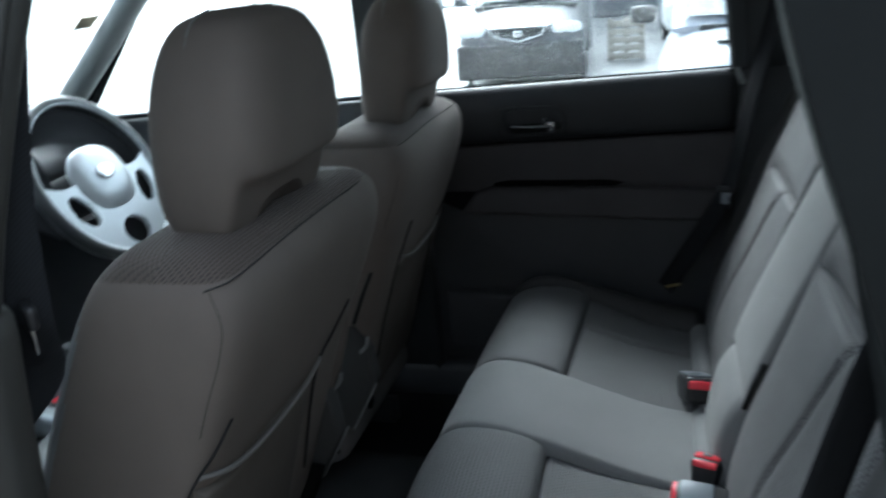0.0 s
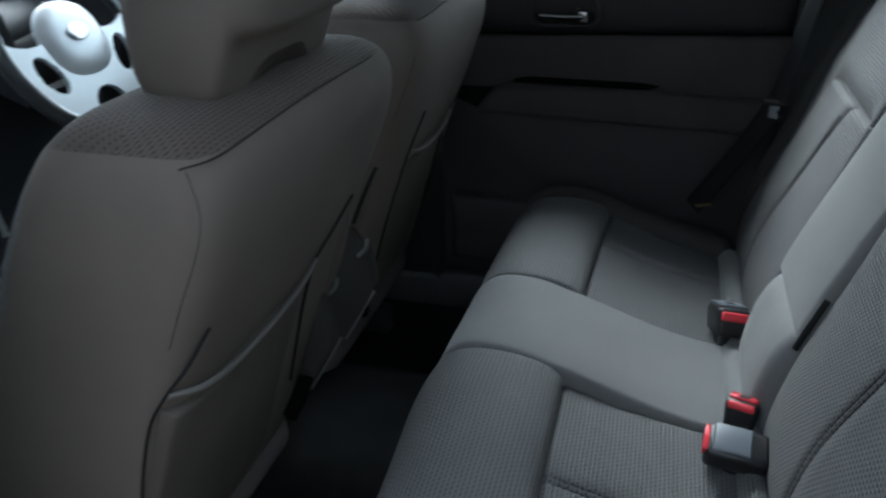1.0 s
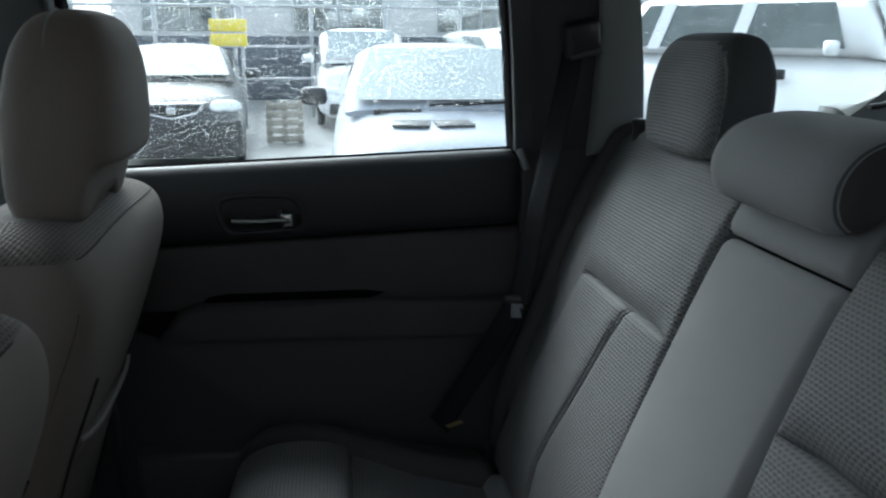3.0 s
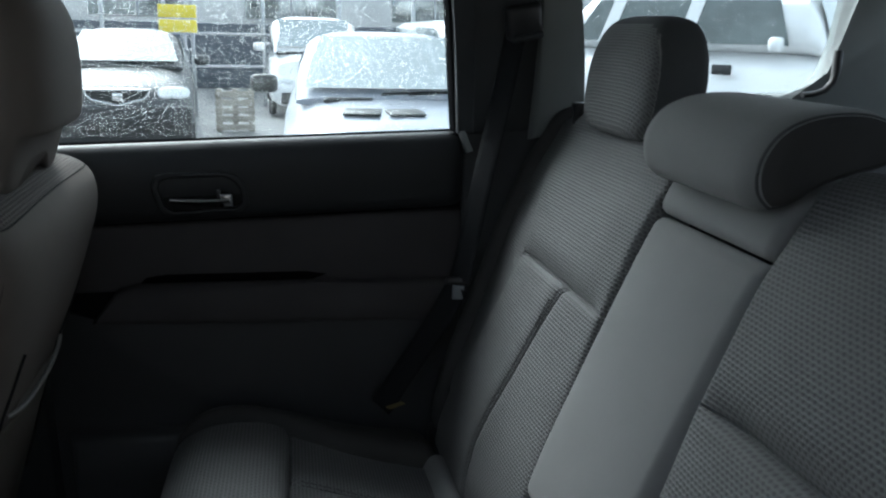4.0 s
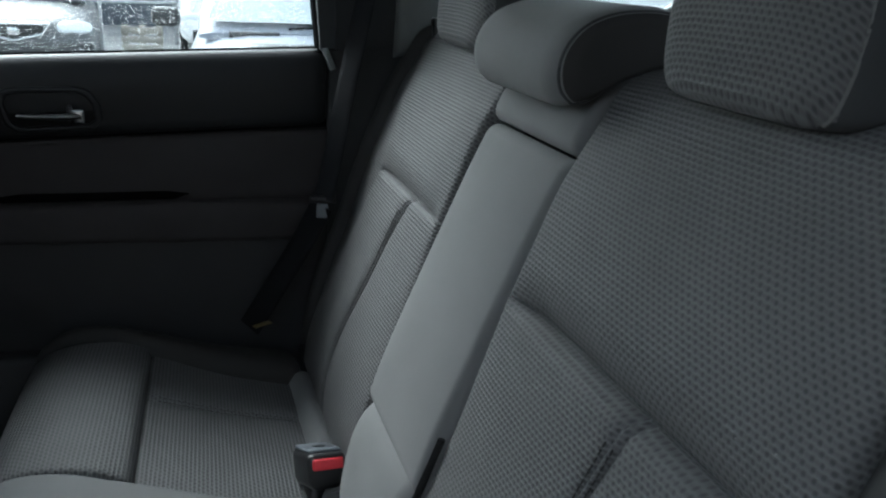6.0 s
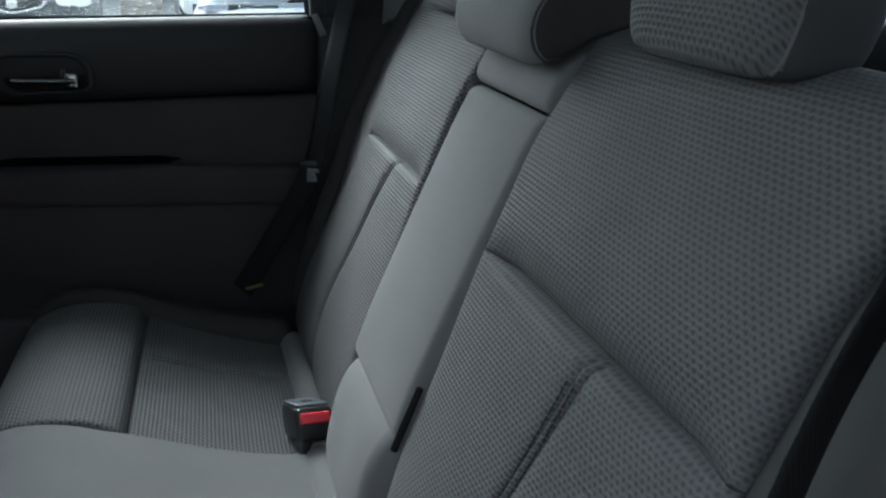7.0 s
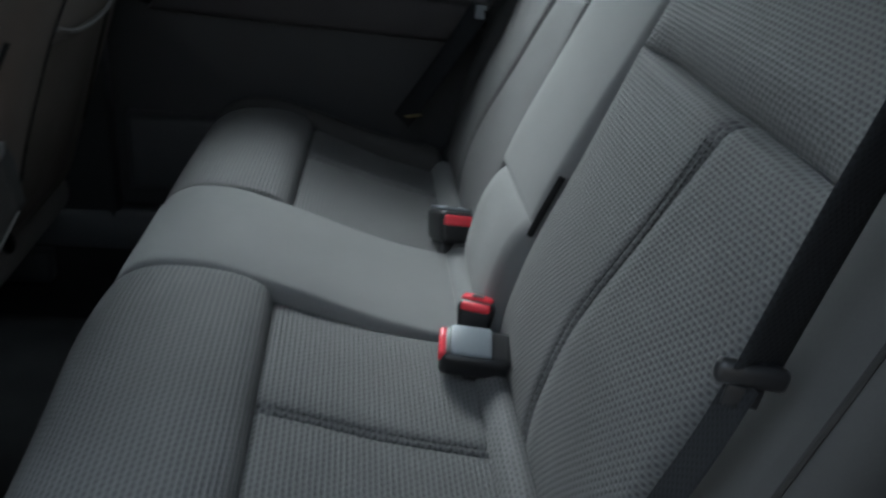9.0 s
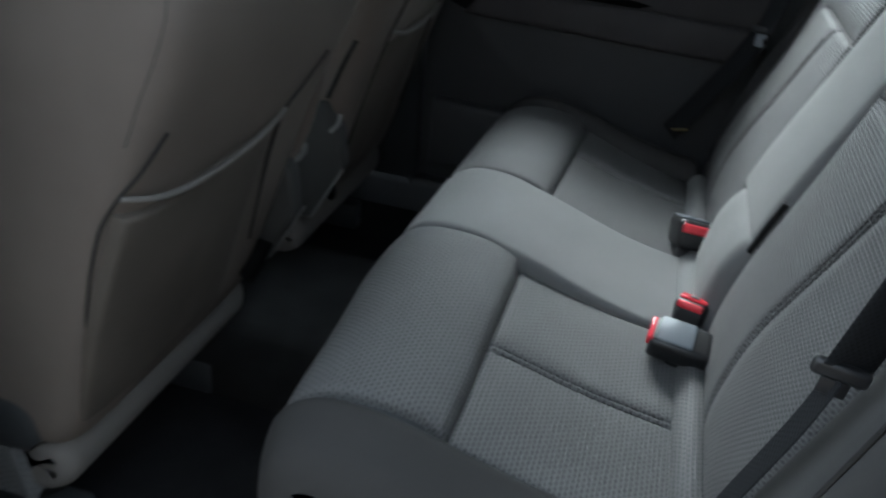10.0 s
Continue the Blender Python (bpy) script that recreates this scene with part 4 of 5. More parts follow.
dense, length = curve_through([(x, 0, z) for x, z in SADDLE + SADDLE[:1]])
fine_saddle = [(p.x, p.z) for p in (point_at(dense, length, length[-1] * k / 48)[0] for k in range(48))]
mx, mz = (sum(p[k] for p in fine_saddle) / len(fine_saddle) for k in (0, 1))
body = loft_y(fine_saddle, -0.134, 0.134, 0.036)
ends = take(body, lambda c: abs(c.y) > 0.1235)
part("pad", body, PLAIN, saddle)
part("end_cover", take(ends, lambda c: c.y > 0), SHADECLOTH, saddle)
part("end_cover", ends, SHADECLOTH, saddle, "end cover in the pad's cloth, darkened by painted shade")
for s in (1, -1):
    part("seam_piping", tube([(mx + (x - mx) * 0.895, s * 0.1235, mz + (z - mz) * 0.895) for x, z in fine_saddle[::2] + fine_saddle[:1]], 0.0018, 6), SIDECLOTH, saddle)
    part("post", tube([(0.52, s * 0.05, 1.25), (0.525, s * 0.05, 1.19)], 0.0065, 12), STEEL, saddle)

# ---- front seats ----
def front_seat(name, label, cy):
    seat = thing(name, label, "car seat", "front seats", at=(0, cy, 0))
    # rings up the backrest: height, front face, rear face, half width
    shape = [(0.53, -0.66, -0.470, 0.22), (0.555, -0.68, -0.452, 0.245), (0.64, -0.67, -0.425, 0.252), (0.76, -0.64, -0.385, 0.255), (0.88, -0.60, -0.345, 0.256), (1.00, -0.545, -0.303, 0.262), (1.08, -0.505, -0.279, 0.266), (1.125, -0.478, -0.278, 0.264), (1.152, -0.460, -0.292, 0.252), (1.170, -0.442, -0.318, 0.215), (1.178, -0.41, -0.35, 0.15)]
    if cy < 0:
        shape = [(z, f, r + 0.012 * ease((z - 0.90) / 0.15), w) for z, f, r, w in shape]
    keys = [(z, (f + r) / 2, 0.020 * max(0, z - 0.85) / 0.3 if cy < 0 else 0, (r - f) / 2, w) for z, f, r, w in shape]
    bm = stack(smooth_levels(keys, 44), 8.0, 96)
    mid = lambda z: float(np.interp(z, [k[0] for k in shape], [(k[1] + k[2]) / 2 for k in shape]))
    front = take(bm, lambda c: c.x < mid(c.z) - 0.092)
    part("backrest_top", take(bm, lambda c: c.z > 1.1495), TOPCLOTH, seat, "ribbed brown-grey cloth over the shoulders")
    part("backrest_rear", bm, BACKCLOTH, seat, "brown-grey cloth back shell")
    part("backrest_front", front, MESH, seat, "dimpled grey cloth backrest front")

    def rear(y, z, lift=0.001):
        """A point on the rear face of the backrest."""
        k = [q[0] for q in shape]
        f, r, w = (float(np.interp(z, k, [q[i] for q in shape])) for i in (1, 2, 3))
        return ((f + r) / 2 + (r - f) / 2 * max(1 - min(abs(y) / w, 1) ** 8.0, 0) ** (1 / 8.0) + lift, y, z)

    s = -1 if cy < 0 else 1
    part("shoulder_seam", tube([rear(y, 1.1495 + 0.004 * math.cos(y * 6), 0.0004) for y in (-0.248, -0.22, -0.17, -0.11, -0.04, 0.04, 0.11, 0.17, 0.22, 0.25)], 0.0011, 6), THREAD, seat)
    for q in (1, -1):
        part("side_seam", tube([rear(q * 0.246, 1.148, 0.0012), rear(q * 0.253, 1.11, 0.001), rear(q * 0.257, 1.07, 0.001), rear(q * 0.257, 1.02, 0.0005), rear(q * 0.254, 0.97, -0.002)], 0.0006, 6), THREAD, seat)
    # map pocket, sewn a little towards the door
    shift, half = (-0.080, 0.168) if s < 0 else (-0.020, 0.150)
    POCK = [rear(shift, z, 0.003)[::2] for z in (0.885, 0.78, 0.68, 0.575)]
    pocket = part("map_pocket", pad(POCK, shift - half, shift + half, r=0.006, depth=0.010, n=20, m=24, lift=lambda a, b: 0.008 * (1 - a * 0.6) * (1 - (2 * b - 1) ** 4) - 0.004 * abs(2 * b - 1) ** 3.6, ymap=lambda y, a: y + 0.045 * max(0.0, a - 0.35) ** 1.5 * (1 if y < shift else 0.9) * abs(y - shift) / half), POCKET, seat, "brown cloth map pocket")
    part("pocket_hem", tube([rear(shift + half * k / 6, 0.907 - 0.004 * k / 6 - 0.022 * (1 - (k / 6) ** 2), 0.008 * (1 - (k / 6) ** 4) + 0.004) for k in range(-6, 7)], 0.0036, 8), HEM, pocket, "brown-grey pocket hem")
    e0, e1 = shift - half, shift + half
    part("pocket_slit", tube([rear(e0 + 0.024, 0.980, 0.002), rear(e0 + 0.010, 0.94, 0.002), rear(e0 - 0.001, 0.905, 0.002), rear(e0 - 0.003, 0.86, 0.002), rear(e0 + 0.001, 0.76, 0.002), rear(e0 + 0.020, 0.67, 0.002), rear(e0 + 0.040, 0.60, 0.002)], 0.0018, 6), GAP, pocket)
    part("pocket_slit", tube([rear(e1 + 0.085, 0.965, 0.001), rear(e1 + 0.040, 0.925, 0.001), rear(e1 + 0.006, 0.895, 0.001), rear(e1 + 0.012, 0.83, 0.001), rear(e1 + 0.030, 0.76, 0.001), rear(e1 + 0.060, 0.66, 0.001)], 0.0028, 6), GAP, pocket)
    # plastic shield low on the inner flank, with the rest loop above it
    inner = 0.252 * (-s)
    flank = bmesh.new()
    outline = [(-0.413, 0.795), (-0.386, 0.735), (-0.379, 0.672), (-0.439, 0.561), (-0.520, 0.560), (-0.515, 0.66), (-0.470, 0.78)]
    rows = [[flank.verts.new((x, inner + d * (-s), z)) for x, z in outline] for d in (-0.030, 0.012)]
    flank.faces.new(rows[0])
    flank.faces.new(rows[1][::-1])
    for k in range(len(outline)):
        flank.faces.new((rows[0][k], rows[0][(k + 1) % 7], rows[1][(k + 1) % 7], rows[1][k]))
    bmesh.ops.bevel(flank, geom=flank.edges[:], offset=0.006, segments=2, affect="EDGES", profile=0.5)
    part("side_shield", flank, FLANK, seat, "dark plastic shield on the seat's flank")
    part("shield_edge", tube([(-0.377, inner - s * 0.011, 0.672), (-0.408, inner - s * 0.012, 0.615), (-0.438, inner - s * 0.011, 0.562)], 0.0022, 6), PIPING, seat, "pale lower edge of the shield")
    if s < 0:
        part("corner_flap", tube([(-0.360, inner + s * 0.006, 0.915), (-0.366, inner - s * 0.004, 0.87), (-0.380, inner - s * 0.010, 0.815), (-0.396, inner - s * 0.012, 0.770), (-0.406, inner - s * 0.012, 0.752)], 0.017, 14, 0.009), BACKCLOTH, seat, "cloth flap folded round the corner")
    # solid black tube painting the shade of an opening at the cover corner
    part("corner_gap_shade", tube([(-0.436, inner + s * 0.085, 0.572), (-0.430, inner + s * 0.060, 0.590), (-0.422, inner + s * 0.040, 0.622)], 0.010, 8, 0.016), SLOTSHADE, seat, "black tube for the shade of a gap at the cover's lower corner")
    part("side_slit", tube([(-0.366, inner - s * 0.004, 0.907), (-0.388, inner - s * 0.006, 0.86), (-0.413, inner - s * 0.006, 0.80)], 0.004, 6), GAP, seat)
    part("latch_loop", tube([(-0.402, inner - s * 0.016, 0.742), (-0.386, inner - s * 0.020, 0.760), (-0.382, inner - s * 0.020, 0.778)], 0.0038, 8), PIPING, seat, "small grey loop")
    # cushion and its rear base
    TOP = [(-1.00, 0.50), (-1.02, 0.56), (-0.99, 0.62), (-0.90, 0.635), (-0.75, 0.61), (-0.62, 0.59), (-0.55, 0.60)]
    part("cushion", pad(TOP, -0.25, 0.25, r=0.04, depth=0.14, n=30, m=22, lift=lambda a, b: 0.035 * abs(2 * b - 1) ** 3), MESH, seat)
    part("rear_skirt", pad([(-0.495, 0.545), (-0.470, 0.515), (-0.475, 0.470), (-0.52, 0.440)], -0.235, 0.235, r=0.02, depth=0.05, n=12, m=16), HEM, seat, "grey skirt bar under the backrest")
    part("seat_base", box(-0.98, -0.53, -0.20, 0.20, 0.38, 0.55, 0.03), GAP, seat)
    for q in (1, -1):
        part("seat_rail", box(-0.98, -0.50, q * 0.18 - 0.02, q * 0.18 + 0.02, 0.318, 0.385, 0.006), BLACKTRIM, seat)
        part("recliner_cover", moved(stack([(-0.012, 0, 0, 0.06, 0.045), (0.010, 0, 0, 0.055, 0.04), (0.014, 0, 0, 0.045, 0.032)], 2.6, 24), pose(-0.55, q * 0.240, 0.57, -90 * q, 0, 0)), BLACKTRIM, seat)
    return seat


for y in (-0.362, 0.332):
    front_seat("bucket_seat", "brown-grey cloth front passenger seat with a map pocket" if y < 0 else "grey cloth driver seat with a map pocket", y)
    head_restraint("headrest", "front headrest in brown-grey cloth with side seams", "front headrests", -0.355 if y < 0 else -0.342, y + (0.012 if y < 0 else 0.0), 1.160, 1.432 if y < 0 else 1.416, 0.086 if y < 0 else 0.073, 0.155 if y < 0 else 0.145, 0.07, BACKCLOTH, BACKCLOTH, 1, top=0.70, low=0.86, tuck=0.072)

# ---- belts and buckles ----
def buckle(name, label, m, cap, sx=0.058, sy=0.07, sz=0.052, red_front=0.020):
    """A buckle at its own origin; the button sits at the top of its -y end."""
    ob = thing(name, label, "seat belt buckle", "rear buckles")
    ob.matrix_basis = m
    body = box(-sx / 2, sx / 2, -sy / 2, sy / 2, -sz / 2, sz / 2, 0.010, 4)
    for v in body.verts:
        if v.co.z < 0:
            v.co.x *= 1 + v.co.z / sz * 0.5
    part("housing", body, BLACKPLASTIC, ob)
    lid = part("cap", box(-sx / 2 + 0.004, sx / 2 - 0.004, -sy / 2 + 0.010, sy / 2 - (0.004 if sy < 0.08 else 0.026), sz / 2 - 0.001, sz / 2 + 0.0045, 0.003), cap, ob)
    if sy < 0.08:
        part("mark", box(-0.008, 0.008, -0.006, 0.006, sz / 2 + 0.0045, sz / 2 + 0.0055, 0.0005), BLACKPLASTIC, lid)
    part("press_button", box(-sx / 2 + 0.006, sx / 2 - 0.006, -sy / 2 - 0.003, -sy / 2 + 0.006, sz / 2 - red_front - (0.010 if sy < 0.08 and sx > 0.052 else 0.0), sz / 2 - (0.007 if sy < 0.08 and sx > 0.052 else 0.001), 0.003), RED, ob, "red release button")
    part("stalk", box(-0.016, 0.016, -0.012, 0.02, -sz / 2 - 0.05, -sz / 2 + 0.004, 0.005), BLACKPLASTIC, ob)
    return ob


buckle("belt_buckle", "black seat belt buckle with a grey cap and red button", pose(0.243, 0.160, 0.644, -20, 8, 12), SLATECAP, red_front=0.013)
buckle("belt_buckle", "black buckle with a red top button standing in the seat", pose(0.252, -0.112, 0.637, -14, 0, -18), RED, 0.050, 0.034, 0.050, red_front=0.012)
buckle("belt_buckle", "grey-capped black buckle with a red end button", pose(0.240, -0.205, 0.640, -4, 14, -96), GREYBUCKLE, 0.056, 0.086, 0.042, red_front=0.016)


def belt(side):
    ob = thing("seat_belt", "black webbing rear seat belt with tongue", "seat belt", "rear seat belts")
    y = lambda v: side * v
    if side < 0:
        run = [(0.45, y(0.690), 1.40), (0.410, y(0.682), 1.28), (0.360, y(0.678), 1.155), (0.338, y(0.678), 1.08), (0.320, y(0.680), 1.01), (0.306, y(0.682), 0.952)]
        low = [(0.300, y(0.682), 0.945), (0.288, y(0.680), 0.895), (0.272, y(0.676), 0.84), (0.258, y(0.670), 0.79), (0.235, y(0.668), 0.71), (0.22, y(0.668), 0.60)]
    else:
        run = [(0.420, y(0.635), 1.37), (0.402, y(0.627), 1.28), (0.365, y(0.612), 1.12), (0.335, y(0.600), 0.98), (0.320, y(0.592), 0.925)]
        low = [(0.318, y(0.592), 0.915), (0.285, y(0.612), 0.84), (0.235, y(0.635), 0.745), (0.185, y(0.645), 0.66)]
    part("shoulder_webbing", strap(run, (-0.75, -0.55, 0.2) if side > 0 else (0.42, -0.9, -0.1)), WEBBING, ob)
    part("lap_webbing", strap(low, (-0.6, -0.75, 0.2) if side > 0 else (-0.93, -0.10, 0.25), 0.047 if side > 0 else 0.026), WEBBING, ob)
    a = Vector(run[-1])
    turn = pose(*a, 0, 12, 72) if side > 0 else pose(a.x - 0.006, a.y - 0.004, a.z - 0.002, 0, 0, 84) @ pose(0, 0, 0, 6, 0, 0)
    wide = 0.026 if side > 0 else 0.023
    t = part("tongue", moved(box(-0.0055, 0.0055, -wide * 0.92, wide * 0.92, -0.007, 0.007, 0.004), turn), BLACKPLASTIC, ob, "belt tongue")
    part("tongue_plate", moved(box(-0.002, 0.002, -0.011, 0.011, -0.034 if side > 0 else -0.022, -0.008, 0.0015), turn), SLATECAP if side > 0 else BLACKPLASTIC, t)
    mount = pose(0.430, y(0.622), 1.386, 10 * side, -12, 6 * side)
    guide = part("belt_guide", moved(box(-0.034, 0.034, -0.014, 0.014, -0.030, 0.030, 0.011, 3), mount), BLACKPLASTIC, ob, "black pivoting belt guide")
    part("guide_lip", moved(box(-0.030, 0.030, -0.020, 0.020, -0.032, -0.020, 0.005), mount), BLACKTRIM, guide)
    return ob


belt(1)
belt(-1)

# ---- front of the cabin ----
dash = thing("dashboard", "black plastic dashboard with an instrument hood", "dashboard")
part("dash_top", pad([(-1.20, 0.66), (-1.235, 0.78), (-1.25, 0.92), (-1.29, 1.00), (-1.42, 1.035), (-1.65, 1.03)], -0.66, 0.66, r=0.03, depth=0.06, n=30, m=20), DASH, dash)
part("knee_panel", box(-1.5, -1.235, -0.66, 0.66, 0.36, 0.70, 0.03), DASH, dash)
part("instrument_hood", pad([(-1.27, 0.98), (-1.25, 1.04), (-1.28, 1.085), (-1.38, 1.095), (-1.5, 1.05)], 0.19, 0.53, r=0.05, depth=0.06, n=20, m=16), DASH, dash)
part("column_shroud", tube([(-1.10, 0.26, 1.035), (-1.32, 0.29, 0.95)], 0.052, 16), DASH, dash)
# steering wheel
wheel = thing("steering_wheel", "four-spoke steering wheel with a silver centre", "steering wheel")
wheel.matrix_basis = pose(-1.058, 0.25, 1.062, 0, 62, 0)
def ring_bm(radius, thick, n=64, k=14):
    bm = bmesh.new()
    rings = []
    for i in range(n):
        a = 2 * math.pi * i / n
        rings.append([bm.verts.new(((radius + thick * math.cos(2 * math.pi * j / k)) * math.cos(a), (radius + thick * math.cos(2 * math.pi * j / k)) * math.sin(a), thick * 1.15 * math.sin(2 * math.pi * j / k))) for j in range(k)])
    for i in range(n):
        a, b = rings[i], rings[(i + 1) % n]
        for j in range(k):
            bm.faces.new((a[j], a[(j + 1) % k], b[(j + 1) % k], b[j]))
    return bm


def spoke_plate():
    """The flat spoke plate: a fan round the lower half of the hub with three openings."""
    bm = bmesh.new()
    angles, radii = [radians(-108 + i) for i in range(217)], [0.05 + 0.137 * j / 44 for j in range(45)]
    grid = [[[bm.verts.new((r * math.cos(a), r * math.sin(a), z + 0.02 * (0.19 - r))) for r in radii] for a in angles] for z in (-0.004, 0.006)]

    def open_at(a, r):
        side = ((r - 0.128) / 0.027) ** 2 + ((abs(a) - radians(64)) * 0.128 / 0.043) ** 2
        foot = ((r - 0.138) / 0.033) ** 2 + (a * 0.138 / 0.043) ** 2
        edge = abs(a) > radians(98 - 6 * math.sin((r - 0.05) / 0.137 * math.pi))
        return side < 1 or foot < 1 or edge

    keep = [[not open_at((angles[i] + angles[i + 1]) / 2, (radii[j] + radii[j + 1]) / 2) for j in range(44)] for i in range(216)]
    for i in range(216):
        for j in range(44):
            if not keep[i][j]:
                continue
            for g in grid:
                bm.faces.new((g[i][j], g[i + 1][j], g[i + 1][j + 1], g[i][j + 1]))
            for di, dj, p, q in ((-1, 0, (i, j), (i, j + 1)), (1, 0, (i + 1, j), (i + 1, j + 1)), (0, -1, (i, j), (i + 1, j)), (0, 1, (i, j + 1), (i + 1, j + 1))):
                u, v = i + di, j + dj
                if not (0 <= u < 216 and 0 <= v < 44 and keep[u][v]):
                    bm.faces.new((grid[0][p[0]][p[1]], grid[0][q[0]][q[1]], grid[1][q[0]][q[1]], grid[1][p[0]][p[1]]))
    bmesh.ops.delete(bm, geom=[v for v in bm.verts if not v.link_faces], context="VERTS")
    return bm


part("rim", ring_bm(0.194, 0.0145), LEATHER, wheel, "dark leather rim")
part("spoke_plate", spoke_plate(), SILVER, wheel, "silver spoke plate with three openings")
hub = part("hub_pad", stack(smooth_levels([(-0.01, 0.0, 0, 0.066, 0.082), (0.004, 0.002, 0, 0.080, 0.094), (0.012, 0.0, 0, 0.070, 0.082), (0.018, -0.004, 0, 0.048, 0.058), (0.021, -0.006, 0, 0.02, 0.02)], 16), 2.4, 40), SILVER, wheel, "silver plastic hub pad")
part("badge", stack([(0.019, -0.006, 0, 0.019, 0.029), (0.024, -0.006, 0, 0.018, 0.028), (0.0255, -0.006, 0, 0.014, 0.023)], 2.0, 28), CHROME, hub, "oval badge")
part("rim_inlay", tube([(0.188 * math.cos(radians(a)), 0.188 * math.sin(radians(a)), 0.008) for a in range(-180, 181, 8)], 0.0065, 12), SILVER, wheel, "silver inlay along the inner rim")
console = thing("centre_console", "dark plastic centre console with a gear selector", "centre console")
part("console_body", pad([(-0.60, 0.40), (-0.585, 0.55), (-0.62, 0.615), (-0.85, 0.62), (-0.90, 0.57), (-1.10, 0.57), (-1.24, 0.64)][::-1], -0.09, 0.09, r=0.02, depth=0.15, n=30, m=10), DOORLOW, console)
trim = part("console_trim", moved(box(-0.15, 0.15, -0.082, 0.082, -0.03, 0.03, 0.012, 3), pose(-1.05, 0.0, 0.605, 0, 8, 0)), SILVER, console, "silver console surround")
part("selector_plate", moved(box(-0.10, 0.06, -0.045, 0.045, 0.028, 0.033, 0.002), pose(-1.05, 0.0, 0.605, 0, 8, 0)), BLACKPLASTIC, trim, "black gear selector plate")
for k in range(3):
    part("gate_mark", moved(box(-0.012, 0.012, -0.030, -0.010, 0.0325, 0.0345, 0.0008), pose(-1.05, 0.0, 0.605, 0, 8, 0) @ pose(-0.075 + 0.05 * k, 0, 0)), RED if k == 1 else SILVER, trim)
stack_panel = part("centre_stack", moved(box(-0.012, 0.012, -0.125, 0.125, -0.085, 0.095, 0.008, 3), pose(-1.222, 0.0, 0.715, 0, -14, 0)), SILVER, console, "silver centre stack panel")
for z in (-0.045, 0.0, 0.05):
    part("stack_slot", moved(box(0.010, 0.0145, -0.10, 0.10, z - 0.014, z + 0.014, 0.002), pose(-1.222, 0.0, 0.715, 0, -14, 0)), BLACKPLASTIC, stack_panel)
lever = part("gear_selector", tube([(-1.07, 0.0, 0.59), (-1.05, 0.0, 0.66), (-1.04, 0.0, 0.70)], 0.008, 10), BLACKPLASTIC, console)
part("knob", moved(stack(smooth_levels([(0, 0, 0, 0.014, 0.018), (0.02, 0, 0, 0.022, 0.026), (0.05, 0, 0, 0.024, 0.026), (0.075, 0, 0, 0.014, 0.018)], 12), 2.4, 20), pose(-1.04, 0.0, 0.69, 0, 10, 0)), BLACKPLASTIC, lever)

# small things on the seat and pillar
tag = part("belt_tag", moved(box(-0.018, 0.018, -0.006, 0.006, -0.001, 0.001, 0.0004), pose(0.205, 0.585, 0.690, 0, 0, 30)), YELLOW)
tagged(tag, "small yellowish tag at the foot of the seat belt", "belt tag")
hook = part("cargo_hook", tube([(1.075, 0.640, 1.345), (1.066, 0.628, 1.318), (1.058, 0.620, 1.290), (1.035, 0.622, 1.268), (1.00, 0.628, 1.262)], 0.009, 8, 0.006), BLACKPLASTIC)
tagged(hook, "black plastic hook strip at the quarter window corner", "hook")

sticker = part("windscreen_sticker", moved(box(-0.0012, 0.0012, -0.036, 0.036, -0.022, 0.022, 0.0005), pose(-1.258, 0.585, 1.388, 0, 49, 0)), TAN)
tagged(sticker, "tan paper sticker on the windscreen corner", "sticker")

# ---- outside ----
GROUND = -0.18
gb = bmesh.new()
bmesh.ops.create_grid(gb, x_segments=40, y_segments=40, size=400)
bmesh.ops.translate(gb, vec=(0, 0, GROUND), verts=gb.verts)
tagged(part("ground", gb, ASPHALT, smooth=False), "wet pale concrete yard of a car lot", "ground", kind="structure")


def car_wheel(parent, x, y, r=0.31):
    ty = part("wheel", moved(ring_bm(r - 0.06, 0.06, 32, 10), pose(x, y, r, 0, 90, 0)), TYRE, parent)
    part("rim", moved(stack([(-0.05, 0, 0, r - 0.10, r - 0.10), (0.0, 0, 0, r - 0.11, r - 0.11), (0.05, 0, 0, r - 0.10, r - 0.10)], 2, 20), pose(x, y, r, 0, 90, 0)), STEEL, ty)


